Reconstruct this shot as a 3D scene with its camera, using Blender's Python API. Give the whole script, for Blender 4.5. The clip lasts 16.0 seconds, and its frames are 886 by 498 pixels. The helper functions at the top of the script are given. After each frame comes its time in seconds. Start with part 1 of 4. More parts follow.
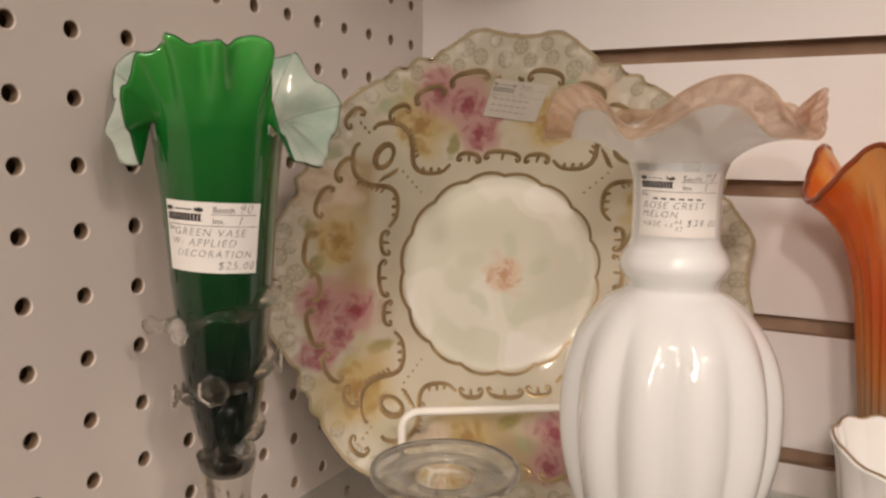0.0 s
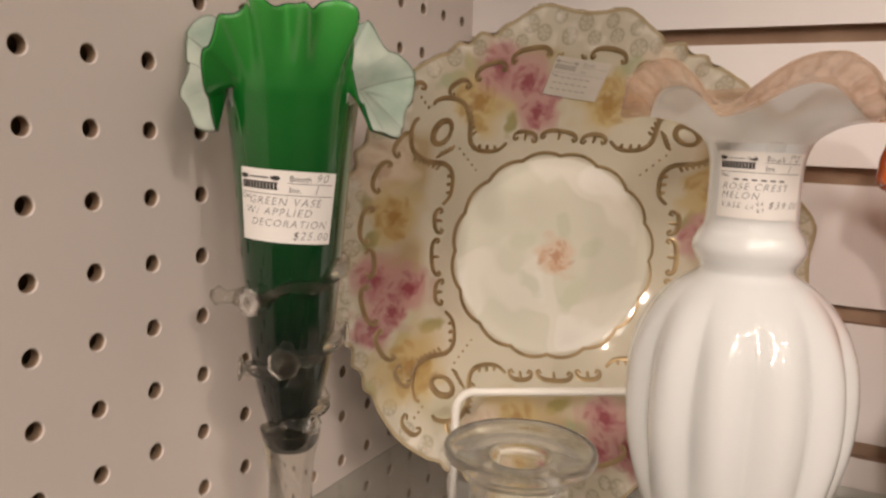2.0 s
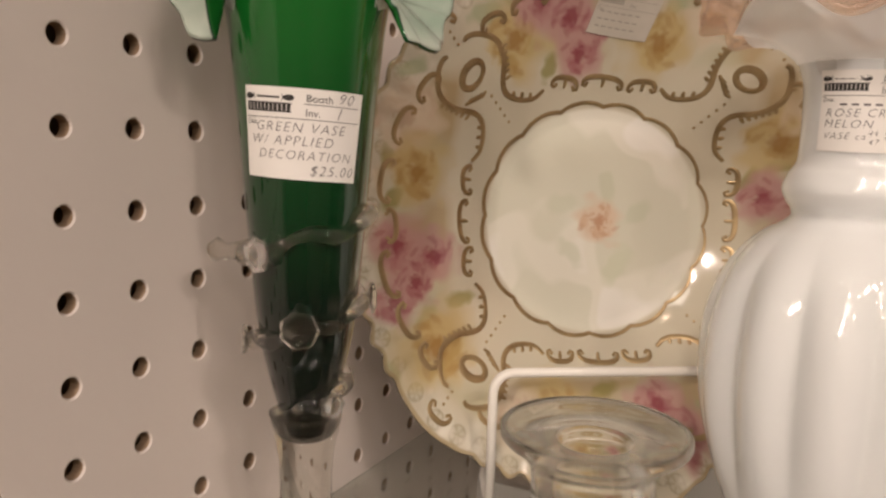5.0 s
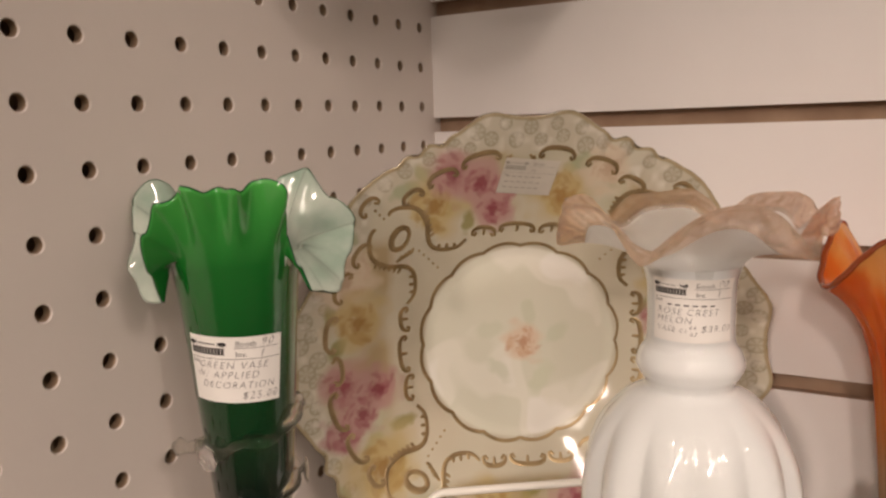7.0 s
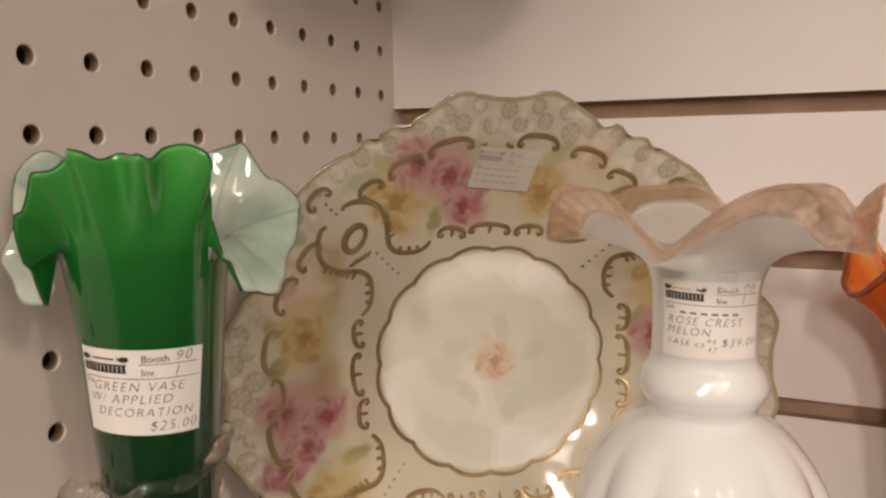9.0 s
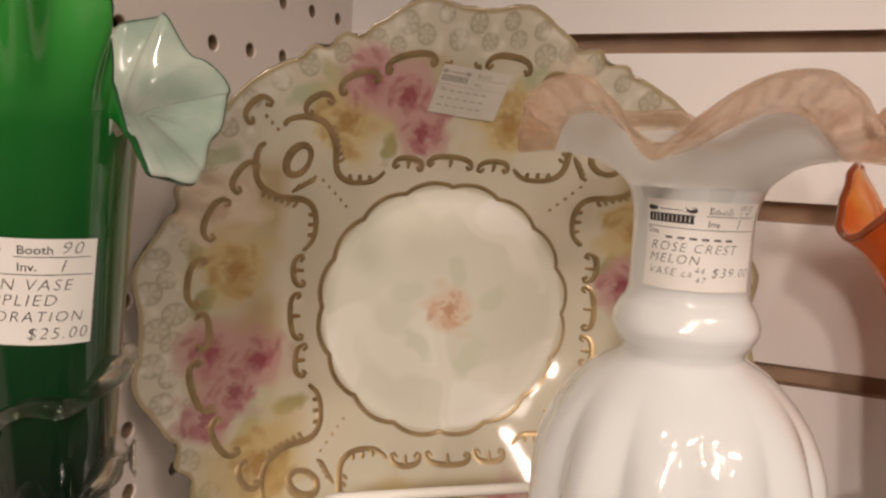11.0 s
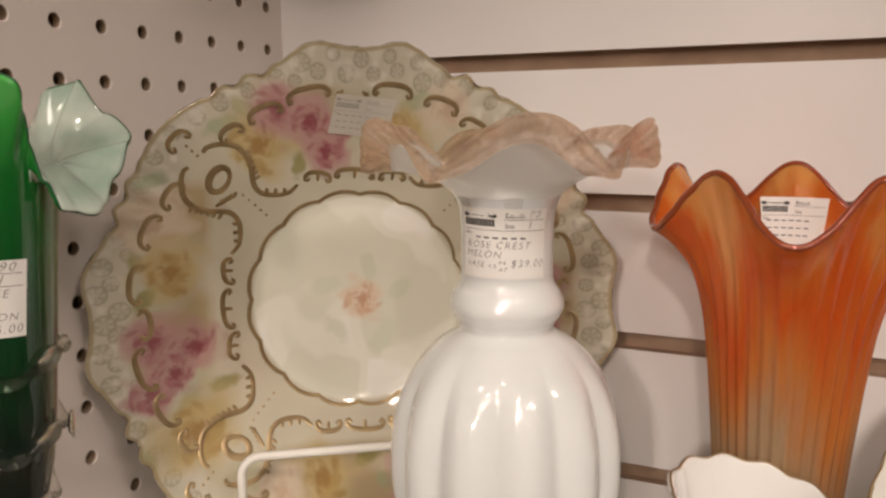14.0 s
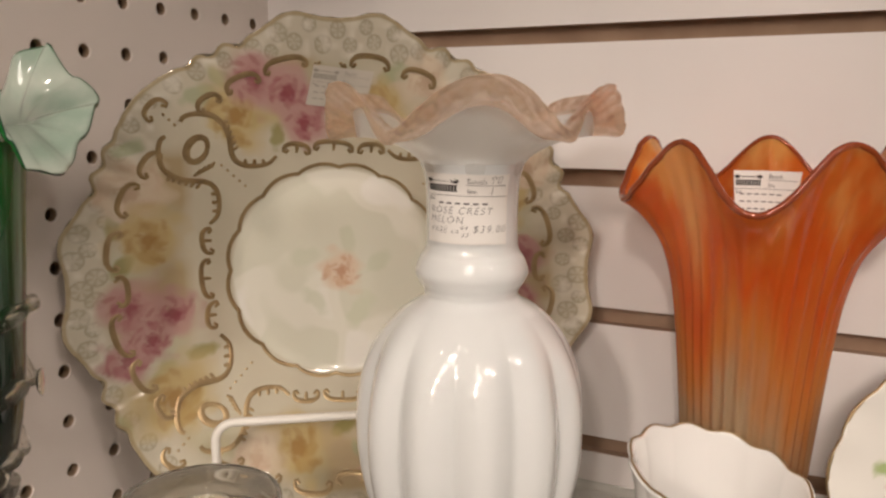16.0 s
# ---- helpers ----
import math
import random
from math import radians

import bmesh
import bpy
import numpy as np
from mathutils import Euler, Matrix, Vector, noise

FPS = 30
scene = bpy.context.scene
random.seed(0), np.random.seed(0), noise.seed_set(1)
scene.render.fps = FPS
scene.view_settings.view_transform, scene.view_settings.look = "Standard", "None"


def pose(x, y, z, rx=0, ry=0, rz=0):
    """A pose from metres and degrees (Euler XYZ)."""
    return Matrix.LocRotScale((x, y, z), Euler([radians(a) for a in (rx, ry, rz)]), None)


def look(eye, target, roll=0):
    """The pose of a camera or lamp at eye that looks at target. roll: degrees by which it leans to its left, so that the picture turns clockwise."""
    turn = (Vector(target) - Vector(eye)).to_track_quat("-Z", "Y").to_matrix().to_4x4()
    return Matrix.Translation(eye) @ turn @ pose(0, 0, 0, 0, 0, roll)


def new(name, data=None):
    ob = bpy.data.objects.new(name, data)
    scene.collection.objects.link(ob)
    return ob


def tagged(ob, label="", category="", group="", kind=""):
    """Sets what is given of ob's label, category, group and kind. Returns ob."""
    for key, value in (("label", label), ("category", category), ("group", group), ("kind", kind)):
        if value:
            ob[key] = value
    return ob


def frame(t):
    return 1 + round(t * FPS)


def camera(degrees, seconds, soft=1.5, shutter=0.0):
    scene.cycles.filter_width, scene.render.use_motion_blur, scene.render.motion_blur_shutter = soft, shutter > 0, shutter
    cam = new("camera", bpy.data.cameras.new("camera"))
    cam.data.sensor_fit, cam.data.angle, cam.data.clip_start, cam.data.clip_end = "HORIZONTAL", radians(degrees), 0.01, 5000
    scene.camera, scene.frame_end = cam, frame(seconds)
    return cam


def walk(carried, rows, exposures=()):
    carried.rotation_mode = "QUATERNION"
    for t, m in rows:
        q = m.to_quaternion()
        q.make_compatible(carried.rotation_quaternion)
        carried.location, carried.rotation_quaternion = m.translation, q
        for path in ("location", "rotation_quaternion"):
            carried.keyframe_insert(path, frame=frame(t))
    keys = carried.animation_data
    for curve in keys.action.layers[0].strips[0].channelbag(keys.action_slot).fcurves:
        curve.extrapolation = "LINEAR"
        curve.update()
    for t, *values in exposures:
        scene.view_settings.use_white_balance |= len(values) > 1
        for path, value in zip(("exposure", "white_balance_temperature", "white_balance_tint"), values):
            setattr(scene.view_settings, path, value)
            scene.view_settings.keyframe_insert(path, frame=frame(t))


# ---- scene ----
cam = camera(60.2, 16.0, soft=2.5)
PATH = [
    (0, (0.261, -0.45, 1.431), (-0.66, 1.307, 1.175), 0.6),
    (0.5, (0.241, -0.448, 1.435), (-0.671, 1.312, 1.169), 1.4),
    (1, (0.23, -0.452, 1.437), (-0.678, 1.305, 1.138), 1.9),
    (1.5, (0.23, -0.456, 1.431), (-0.673, 1.306, 1.146), 2.2),
    (2, (0.234, -0.458, 1.425), (-0.692, 1.291, 1.136), 2.0),
    (2.5, (0.243, -0.454, 1.413), (-0.671, 1.291, 1.069), 1.7),
    (3, (0.241, -0.459, 1.404), (-0.683, 1.275, 1.031), 2.1),
    (5.5, (0.191, -0.418, 1.397), (-0.717, 1.345, 1.134), 1.2),
    (6, (0.21, -0.424, 1.426), (-0.716, 1.329, 1.161), 0.3),
    (6.5, (0.244, -0.438, 1.474), (-0.706, 1.292, 1.151), 0.5),
    (7, (0.262, -0.446, 1.487), (-0.704, 1.277, 1.169), -1.9),
    (7.5, (0.256, -0.443, 1.48), (-0.629, 1.321, 1.156), -0.3),
    (8, (0.254, -0.418, 1.482), (-0.697, 1.316, 1.182), 0.2),
    (8.5, (0.243, -0.402, 1.48), (-0.673, 1.358, 1.232), -0.8),
    (9, (0.23, -0.399, 1.468), (-0.627, 1.389, 1.209), -0.8),
    (11.5, (0.217, -0.365, 1.437), (-0.529, 1.469, 1.151), 2.4),
    (12, (0.263, -0.373, 1.451), (-0.478, 1.455, 1.119), -2.2),
    (12.5, (0.291, -0.375, 1.448), (-0.443, 1.459, 1.139), -2.1),
    (13, (0.297, -0.385, 1.449), (-0.473, 1.432, 1.121), -1.2),
    (13.5, (0.297, -0.397, 1.456), (-0.492, 1.41, 1.122), -1.3),
    (14, (0.296, -0.4, 1.454), (-0.508, 1.403, 1.132), -0.3),
    (14.5, (0.318, -0.405, 1.462), (-0.495, 1.396, 1.152), -0.9),
    (15, (0.32, -0.417, 1.464), (-0.553, 1.352, 1.134), -0.5),
    (15.3, (0.328, -0.423, 1.457), (-0.59, 1.327, 1.146), -0.2),
    (15.5, (0.327, -0.427, 1.457), (-0.541, 1.343, 1.12), -0.3),
    (16, (0.314, -0.396, 1.445), (-0.515, 1.391, 1.099), 0.2),
]
walk(cam, [(t, look(eye, target, roll)) for t, eye, target, roll in PATH],
     [(0, 0.05, 6450, 9), (3, 0.10, 6450, 9), (7, 0.0, 6600, 11), (9, 0.0, 6550, 10), (12.6, 0.0, 6500, 10), (13.2, 0.0, 6400, 8), (16, 0.0, 6300, 7)])

# ---- world and lamps ----
world = bpy.data.worlds.new("room_air")
scene.world = world
world.use_nodes = True
world.node_tree.nodes["Background"].inputs[0].default_value = (1.0, 0.86, 0.74, 1)
world.node_tree.nodes["Background"].inputs[1].default_value = 0.05


def spot(name, eye, target, watts, size=0.050, cone=70, colour=(1.0, 0.82, 0.71)):
    lamp = bpy.data.lights.new(name, "SPOT")
    lamp.energy, lamp.shadow_soft_size, lamp.spot_size, lamp.spot_blend, lamp.color = watts, size, radians(cone), 1.0, colour
    ob = new(name, lamp)
    ob.matrix_world = look(eye, target)
    return ob


spot("track_spot", (0.30, -1.62, 1.86), (0.22, -0.10, 1.12), 27, cone=38)
spot("track_spot", (0.50, -1.64, 2.08), (0.22, -0.10, 1.12), 25, cone=38)
spot("track_spot", (1.20, -0.75, 2.20), (0.02, -0.26, 1.12), 14, cone=42)
spot("track_spot", (1.05, -0.95, 2.22), (0.02, -0.26, 1.12), 8.5, cone=42)
spot("track_spot", (0.65, -1.30, 2.55), (0.20, -0.15, 1.16), 9, cone=36)
spot("track_spot", (1.50, -1.75, 2.30), (0.22, -0.10, 1.20), 12, cone=36)
spot("track_spot", (0.08, -1.05, 2.60), (0.20, -0.15, 1.20), 5, cone=40)
spot("track_spot", (1.85, -0.80, 2.40), (0.25, -0.10, 1.22), 9, cone=36)


def fill_panel(x, y, watts):
    """An unseen fill lamp added under the ceiling, far behind the eye, to soften contrast."""
    lamp = bpy.data.lights.new("fill_light", "AREA")
    lamp.shape, lamp.size, lamp.size_y, lamp.energy, lamp.color = "RECTANGLE", 0.6, 0.6, watts, (1.0, 0.86, 0.745)
    new("fill_light", lamp).matrix_world = look((x, y, 2.69), (x, y, 0))


fill_panel(0.9, -2.1, 9)


# ---- materials ----
def material(name, colour=(0.8, 0.8, 0.8), rough=0.5, metal=0.0, glass=0.0, coat=0.0, ior=1.5, sss=0.0, spec=0.5):
    m = bpy.data.materials.new(name)
    m.use_nodes = True
    b = m.node_tree.nodes["Principled BSDF"]
    b.inputs["Base Color"].default_value = (*colour, 1)
    b.inputs["Roughness"].default_value, b.inputs["Metallic"].default_value = rough, metal
    b.inputs["Transmission Weight"].default_value, b.inputs["Coat Weight"].default_value = glass, coat
    b.inputs["Coat Roughness"].default_value, b.inputs["IOR"].default_value = 0.04, ior
    b.inputs["Specular IOR Level"].default_value = spec
    if sss:
        b.inputs["Subsurface Weight"].default_value, b.inputs["Subsurface Scale"].default_value = sss, 0.010
        b.inputs["Subsurface Radius"].default_value = (1, 1, 1)
    return m


def nodes_of(m):
    return m.node_tree.nodes, m.node_tree.links, m.node_tree.nodes["Principled BSDF"]


def noise_node(m, scale, detail=4, stretch=(1, 1, 1)):
    n, l, b = nodes_of(m)
    tc, mp, t = n.new("ShaderNodeTexCoord"), n.new("ShaderNodeMapping"), n.new("ShaderNodeTexNoise")
    mp.inputs["Scale"].default_value = stretch
    t.inputs["Scale"].default_value, t.inputs["Detail"].default_value = scale, detail
    l.new(tc.outputs["Object"], mp.inputs[0])
    l.new(mp.outputs[0], t.inputs["Vector"])
    return t.outputs["Fac"]


def ramp(m, source, stops):
    n, l, b = nodes_of(m)
    r = n.new("ShaderNodeValToRGB")
    e = r.color_ramp.elements
    while len(e) < len(stops):
        e.new(0.5)
    for el, (p, c) in zip(e, stops):
        el.position, el.color = p, (*c, 1)
    l.new(source, r.inputs[0])
    return r.outputs[0]


def mottled(m, low, high, scale, fine=0.0, bump=0.0, lo=0.35, hi=0.65, bump_scale=None):
    """Base colour between two tones by a broad noise, with fine relief."""
    n, l, b = nodes_of(m)
    l.new(ramp(m, noise_node(m, scale), ((lo, low), (hi, high))), b.inputs["Base Color"])
    if bump:
        bp = n.new("ShaderNodeBump")
        bp.inputs["Strength"].default_value, bp.inputs["Distance"].default_value = bump, 0.001
        l.new(noise_node(m, bump_scale or 400), bp.inputs["Height"])
        l.new(bp.outputs[0], b.inputs["Normal"])
    return m


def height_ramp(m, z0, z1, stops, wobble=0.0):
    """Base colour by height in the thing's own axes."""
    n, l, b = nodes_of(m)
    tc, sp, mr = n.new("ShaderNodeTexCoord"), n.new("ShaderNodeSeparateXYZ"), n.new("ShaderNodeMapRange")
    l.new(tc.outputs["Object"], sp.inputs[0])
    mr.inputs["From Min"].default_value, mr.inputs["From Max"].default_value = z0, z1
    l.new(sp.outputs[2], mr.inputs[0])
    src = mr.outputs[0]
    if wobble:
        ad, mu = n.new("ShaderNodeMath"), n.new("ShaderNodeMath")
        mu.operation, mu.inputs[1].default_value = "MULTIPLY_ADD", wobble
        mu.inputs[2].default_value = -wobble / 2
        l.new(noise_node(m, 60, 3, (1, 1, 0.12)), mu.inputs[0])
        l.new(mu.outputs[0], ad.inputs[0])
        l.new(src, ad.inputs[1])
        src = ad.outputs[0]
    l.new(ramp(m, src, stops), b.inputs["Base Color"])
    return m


PEG = mottled(material("pegboard_paint", rough=0.55), (0.68, 0.62, 0.575), (0.73, 0.665, 0.615), 6, bump=0.12, bump_scale=250)
HOLE = material("hardboard_core", (0.33, 0.23, 0.15), 0.9)
SLAT = mottled(material("white_laminate", rough=0.35), (0.80, 0.765, 0.745), (0.85, 0.815, 0.795), 5, bump=0.05, bump_scale=300)
MDF = mottled(material("raw_fibreboard", rough=0.9), (0.33, 0.215, 0.145), (0.42, 0.29, 0.20), 40, bump=0.2)
PLAIN = mottled(material("room_paint", rough=0.8), (0.62, 0.56, 0.48), (0.68, 0.62, 0.54), 2)
# the unseen floor is kept pale so that its bounce fills the undersides
BOUNCE = mottled(material("bounce_floor", rough=0.6), (0.40, 0.35, 0.29), (0.48, 0.42, 0.35), 12, bump=0.1)
CEIL = mottled(material("ceiling_tile", rough=0.9), (0.70, 0.68, 0.64), (0.78, 0.76, 0.72), 8, bump=0.3)
SHELF = material("shelf_glass", (0.90, 0.95, 0.93), 0.0, glass=1.0, ior=1.5)
CLEAR = material("clear_glass", (0.985, 0.98, 0.945), 0.0, glass=1.0, ior=1.48)
PINKCLEAR = material("pale_pink_glass", (0.99, 0.90, 0.84), 0.0, glass=1.0, ior=1.48)
MILK = material("milk_glass", (0.785, 0.81, 0.805), 0.04, coat=1.0, sss=0.5)
ROSE = material("rose_glass", (1.0, 0.90, 0.83), 0.015, glass=1.0, coat=1.0, ior=1.55, spec=0.9)


def see_through(m, tint, share):
    """Thin glass: part of the light passes straight on, tinted."""
    n, l, b = nodes_of(m)
    mix, clear = n.new("ShaderNodeMixShader"), n.new("ShaderNodeBsdfTransparent")
    clear.inputs[0].default_value, mix.inputs[0].default_value = (*tint, 1), share
    l.new(b.outputs[0], mix.inputs[1])
    l.new(clear.outputs[0], mix.inputs[2])
    l.new(mix.outputs[0], n["Material Output"].inputs[0])
    return m


see_through(SHELF, (0.95, 0.965, 0.955), 0.72)
see_through(CLEAR, (0.99, 0.985, 0.94), 0.16)
see_through(PINKCLEAR, (1.0, 0.94, 0.90), 0.16)


def let_light_in(m, tint, glow, share):
    """Opal glass so thin that light falling on one face glows through to the other, and a little passes straight on."""
    n, l, b = nodes_of(m)
    mix, thin = n.new("ShaderNodeMixShader"), n.new("ShaderNodeBsdfTranslucent")
    more, clear = n.new("ShaderNodeMixShader"), n.new("ShaderNodeBsdfTransparent")
    thin.inputs[0].default_value, clear.inputs[0].default_value = (*tint, 1), (*tint, 1)
    mix.inputs[0].default_value, more.inputs[0].default_value = glow, share
    l.new(b.outputs[0], mix.inputs[1])
    l.new(thin.outputs[0], mix.inputs[2])
    l.new(mix.outputs[0], more.inputs[1])
    l.new(clear.outputs[0], more.inputs[2])
    l.new(more.outputs[0], n["Material Output"].inputs[0])
    return m


let_light_in(mottled(ROSE, (1.0, 0.89, 0.82), (1.0, 0.95, 0.90), 60, bump=0.04, bump_scale=70), (1.0, 0.87, 0.76), 0.18, 0.48)
THIN_MILK = let_light_in(material("thin_milk_glass", (0.92, 0.92, 0.91), 0.05, coat=1.0), (0.99, 0.99, 0.98), 0.62, 0.38)
INNER_MILK = see_through(material("thin_milk_skin", (0.87, 0.87, 0.86), 0.05, coat=1.0), (0.98, 0.98, 0.97), 0.82)
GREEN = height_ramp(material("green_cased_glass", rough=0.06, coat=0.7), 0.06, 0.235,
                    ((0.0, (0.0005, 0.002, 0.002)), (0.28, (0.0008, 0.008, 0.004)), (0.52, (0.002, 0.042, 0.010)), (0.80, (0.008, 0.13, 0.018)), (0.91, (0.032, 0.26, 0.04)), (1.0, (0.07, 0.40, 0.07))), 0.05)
DEEP = material("deep_green_glass", (0.01, 0.075, 0.03), 0.08, coat=0.6)
MINT = mottled(material("mint_opal_glass", rough=0.07, coat=1.0, sss=0.2), (0.31, 0.41, 0.33), (0.52, 0.58, 0.50), 45, bump=0.12, bump_scale=90)
MARIGOLD = height_ramp(material("marigold_lustre_glass", rough=0.10, metal=0.10, glass=0.15, coat=0.9), 0.0, 0.20,
                       ((0.0, (0.44, 0.40, 0.29)), (0.40, (0.50, 0.40, 0.23)), (0.58, (0.66, 0.27, 0.06)), (0.76, (0.68, 0.120, 0.014)), (0.88, (0.74, 0.20, 0.03)), (1.0, (0.86, 0.48, 0.14))), 0.80)
let_light_in(MARIGOLD, (1.0, 0.50, 0.16), 0.22, 0.22)
CHINA = material("white_china", (0.85, 0.845, 0.82), 0.06, coat=0.8)
GILT = mottled(material("worn_gilt", rough=0.34, metal=0.65), (0.31, 0.225, 0.12), (0.43, 0.32, 0.17), 90)
BRIGHT = mottled(material("bright_gilt", rough=0.16, metal=1.0), (0.42, 0.37, 0.28), (0.62, 0.57, 0.47), 120)
WIRE = material("white_coated_wire", (0.82, 0.80, 0.74), 0.35)
PAPER = mottled(material("label_paper", rough=0.7), (0.80, 0.78, 0.74), (0.84, 0.82, 0.78), 60)
AGED_PAPER = mottled(material("aged_label_paper", rough=0.6), (0.53, 0.50, 0.44), (0.59, 0.56, 0.49), 60)
FADED_INK = material("faded_ink", (0.33, 0.305, 0.265), 0.6)
INK = material("black_ink", (0.025, 0.022, 0.02), 0.6)
PEN = material("pen_ink", (0.10, 0.09, 0.09), 0.6)


# ---- mesh helpers ----
def part(name, mesh, mats, parent=None, label="", smooth=True):
    """One mesh object under a thing (or a thing of its own), from a bmesh or mesh data."""
    if isinstance(mesh, bmesh.types.BMesh):
        me = bpy.data.meshes.new(name)
        mesh.to_mesh(me)
        mesh.free()
    else:
        me = mesh
    for m in mats if isinstance(mats, (list, tuple)) else (mats,):
        me.materials.append(m)
    if smooth:
        me.polygons.foreach_set("use_smooth", [True] * len(me.polygons))
    ob = new(name, me)
    if parent:
        ob.parent = parent
    return tagged(ob, label)


def thing(name, place, label, category, group="", turn=(0, 0, 0)):
    ob = new(name)
    ob.empty_display_size = 0.02
    ob.matrix_world = pose(*place, *turn)
    return tagged(ob, label, category, group, "")


def mesh_of(name, verts, faces, mat_index=None):
    me = bpy.data.meshes.new(name)
    me.from_pydata([tuple(v) for v in verts], [], [tuple(f) for f in faces])
    if mat_index is not None:
        me.polygons.foreach_set("material_index", mat_index)
    me.update()
    return me


def loft(name, rings, cap_first=False, cap_last=False, ring_mat=None):
    """A skin over rings (n, m, 3) of points, each ring closed."""
    rings = np.asarray(rings, float)
    n, m = rings.shape[:2]
    i = np.arange(n - 1)[:, None] * m
    j = np.arange(m)[None]
    k = (j + 1) % m
    faces = np.stack([i + j, i + k, i + m + k, i + m + j], -1).reshape(-1, 4).tolist()
    idx = np.repeat(ring_mat, m).tolist() if ring_mat is not None else [0] * len(faces)
    if cap_first:
        faces.append(list(range(m))[::-1])
        idx.append(idx[0])
    if cap_last:
        faces.append([(n - 1) * m + q for q in range(m)])
        idx.append(idx[-2] if cap_first else idx[-1])
    return mesh_of(name, rings.reshape(-1, 3), faces, idx)


def smooth_profile(points, steps=6):
    """A Catmull-Rom line through (r, z) points."""
    p = np.array([points[0], *points, points[-1]], float)
    out = []
    for a, b, c, d in zip(p, p[1:], p[2:], p[3:]):
        for s in np.arange(steps) / steps:
            out.append(0.5 * (2 * b + (c - a) * s + (2 * a - 5 * b + 4 * c - d) * s**2 + (3 * b - a - 3 * c + d) * s**3))
    out.append(p[-1])
    return np.array(out)


def turned(name, profile, seg=64, wave=None, steps=6, cap_first=True, cap_last=False):
    """A surface of revolution; wave(angle, r, z) scales the radius."""
    pr = smooth_profile(profile, steps)
    a = np.linspace(0, 2 * np.pi, seg, endpoint=False)
    rings = []
    for r, z in pr:
        rr = np.full(seg, max(r, 1e-5))
        if wave:
            rr = rr * wave(a, r, z)
        rings.append(np.stack([rr * np.cos(a), rr * np.sin(a), np.full(seg, z)], -1))
    return loft(name, rings, cap_first, cap_last)


def tube(name, path, radius, seg=10, closed=False):
    """A round rod along a path of points; radius may vary along it."""
    p = np.asarray(path, float)
    n = len(p)
    rad = np.broadcast_to(radius, (n,))
    t = np.roll(p, -1, 0) - np.roll(p, 1, 0) if closed else np.gradient(p, axis=0)
    t /= np.linalg.norm(t, axis=1)[:, None]
    side = np.cross(t[0], (0.3, 0.2, 1.0))
    rings = []
    for q, d, r in zip(p, t, rad):
        side = side - d * (side @ d)
        side /= np.linalg.norm(side)
        up = np.cross(d, side)
        a = np.linspace(0, 2 * np.pi, seg, endpoint=False)[:, None]
        rings.append(q + r * (np.cos(a) * side + np.sin(a) * up))
    if closed:
        rings.append(rings[0])
    return loft(name, rings, not closed, not closed)


def box(bm, x0, x1, y0, y1, z0, z1, mat=0):
    v = [bm.verts.new((x, y, z)) for x in (x0, x1) for y in (y0, y1) for z in (z0, z1)]
    for f in ((0, 1, 3, 2), (4, 6, 7, 5), (0, 4, 5, 1), (2, 3, 7, 6), (0, 2, 6, 4), (1, 5, 7, 3)):
        bm.faces.new([v[q] for q in f]).material_index = mat


def boxed(name, dims, mats, parent=None, label="", bevel=0.0):
    bm = bmesh.new()
    box(bm, *dims)
    if bevel:
        bmesh.ops.bevel(bm, geom=bm.edges[:], offset=bevel, segments=2, affect="EDGES")
    return part(name, bm, mats, parent, label, smooth=False)


def periodic(table, angles):
    """Smooth values round a circle through (degrees, value) pairs."""
    d = np.array([q[0] for q in table], float)
    v = np.array([q[1] for q in table], float)
    d = np.r_[d - 360, d, d + 360]
    v = np.r_[v, v, v]
    a = (np.degrees(angles) + 180) % 360 - 180
    i = np.searchsorted(d, a, side="right") - 1
    s = (a - d[i]) / (d[i + 1] - d[i])
    s = s * s * (3 - 2 * s)
    return v[i] * (1 - s) + v[i + 1] * s


# ---- setting ----
PITCH, ROW0, BACK, GLASS_TOP = 0.0254, 1.5, 0.015, 1.237


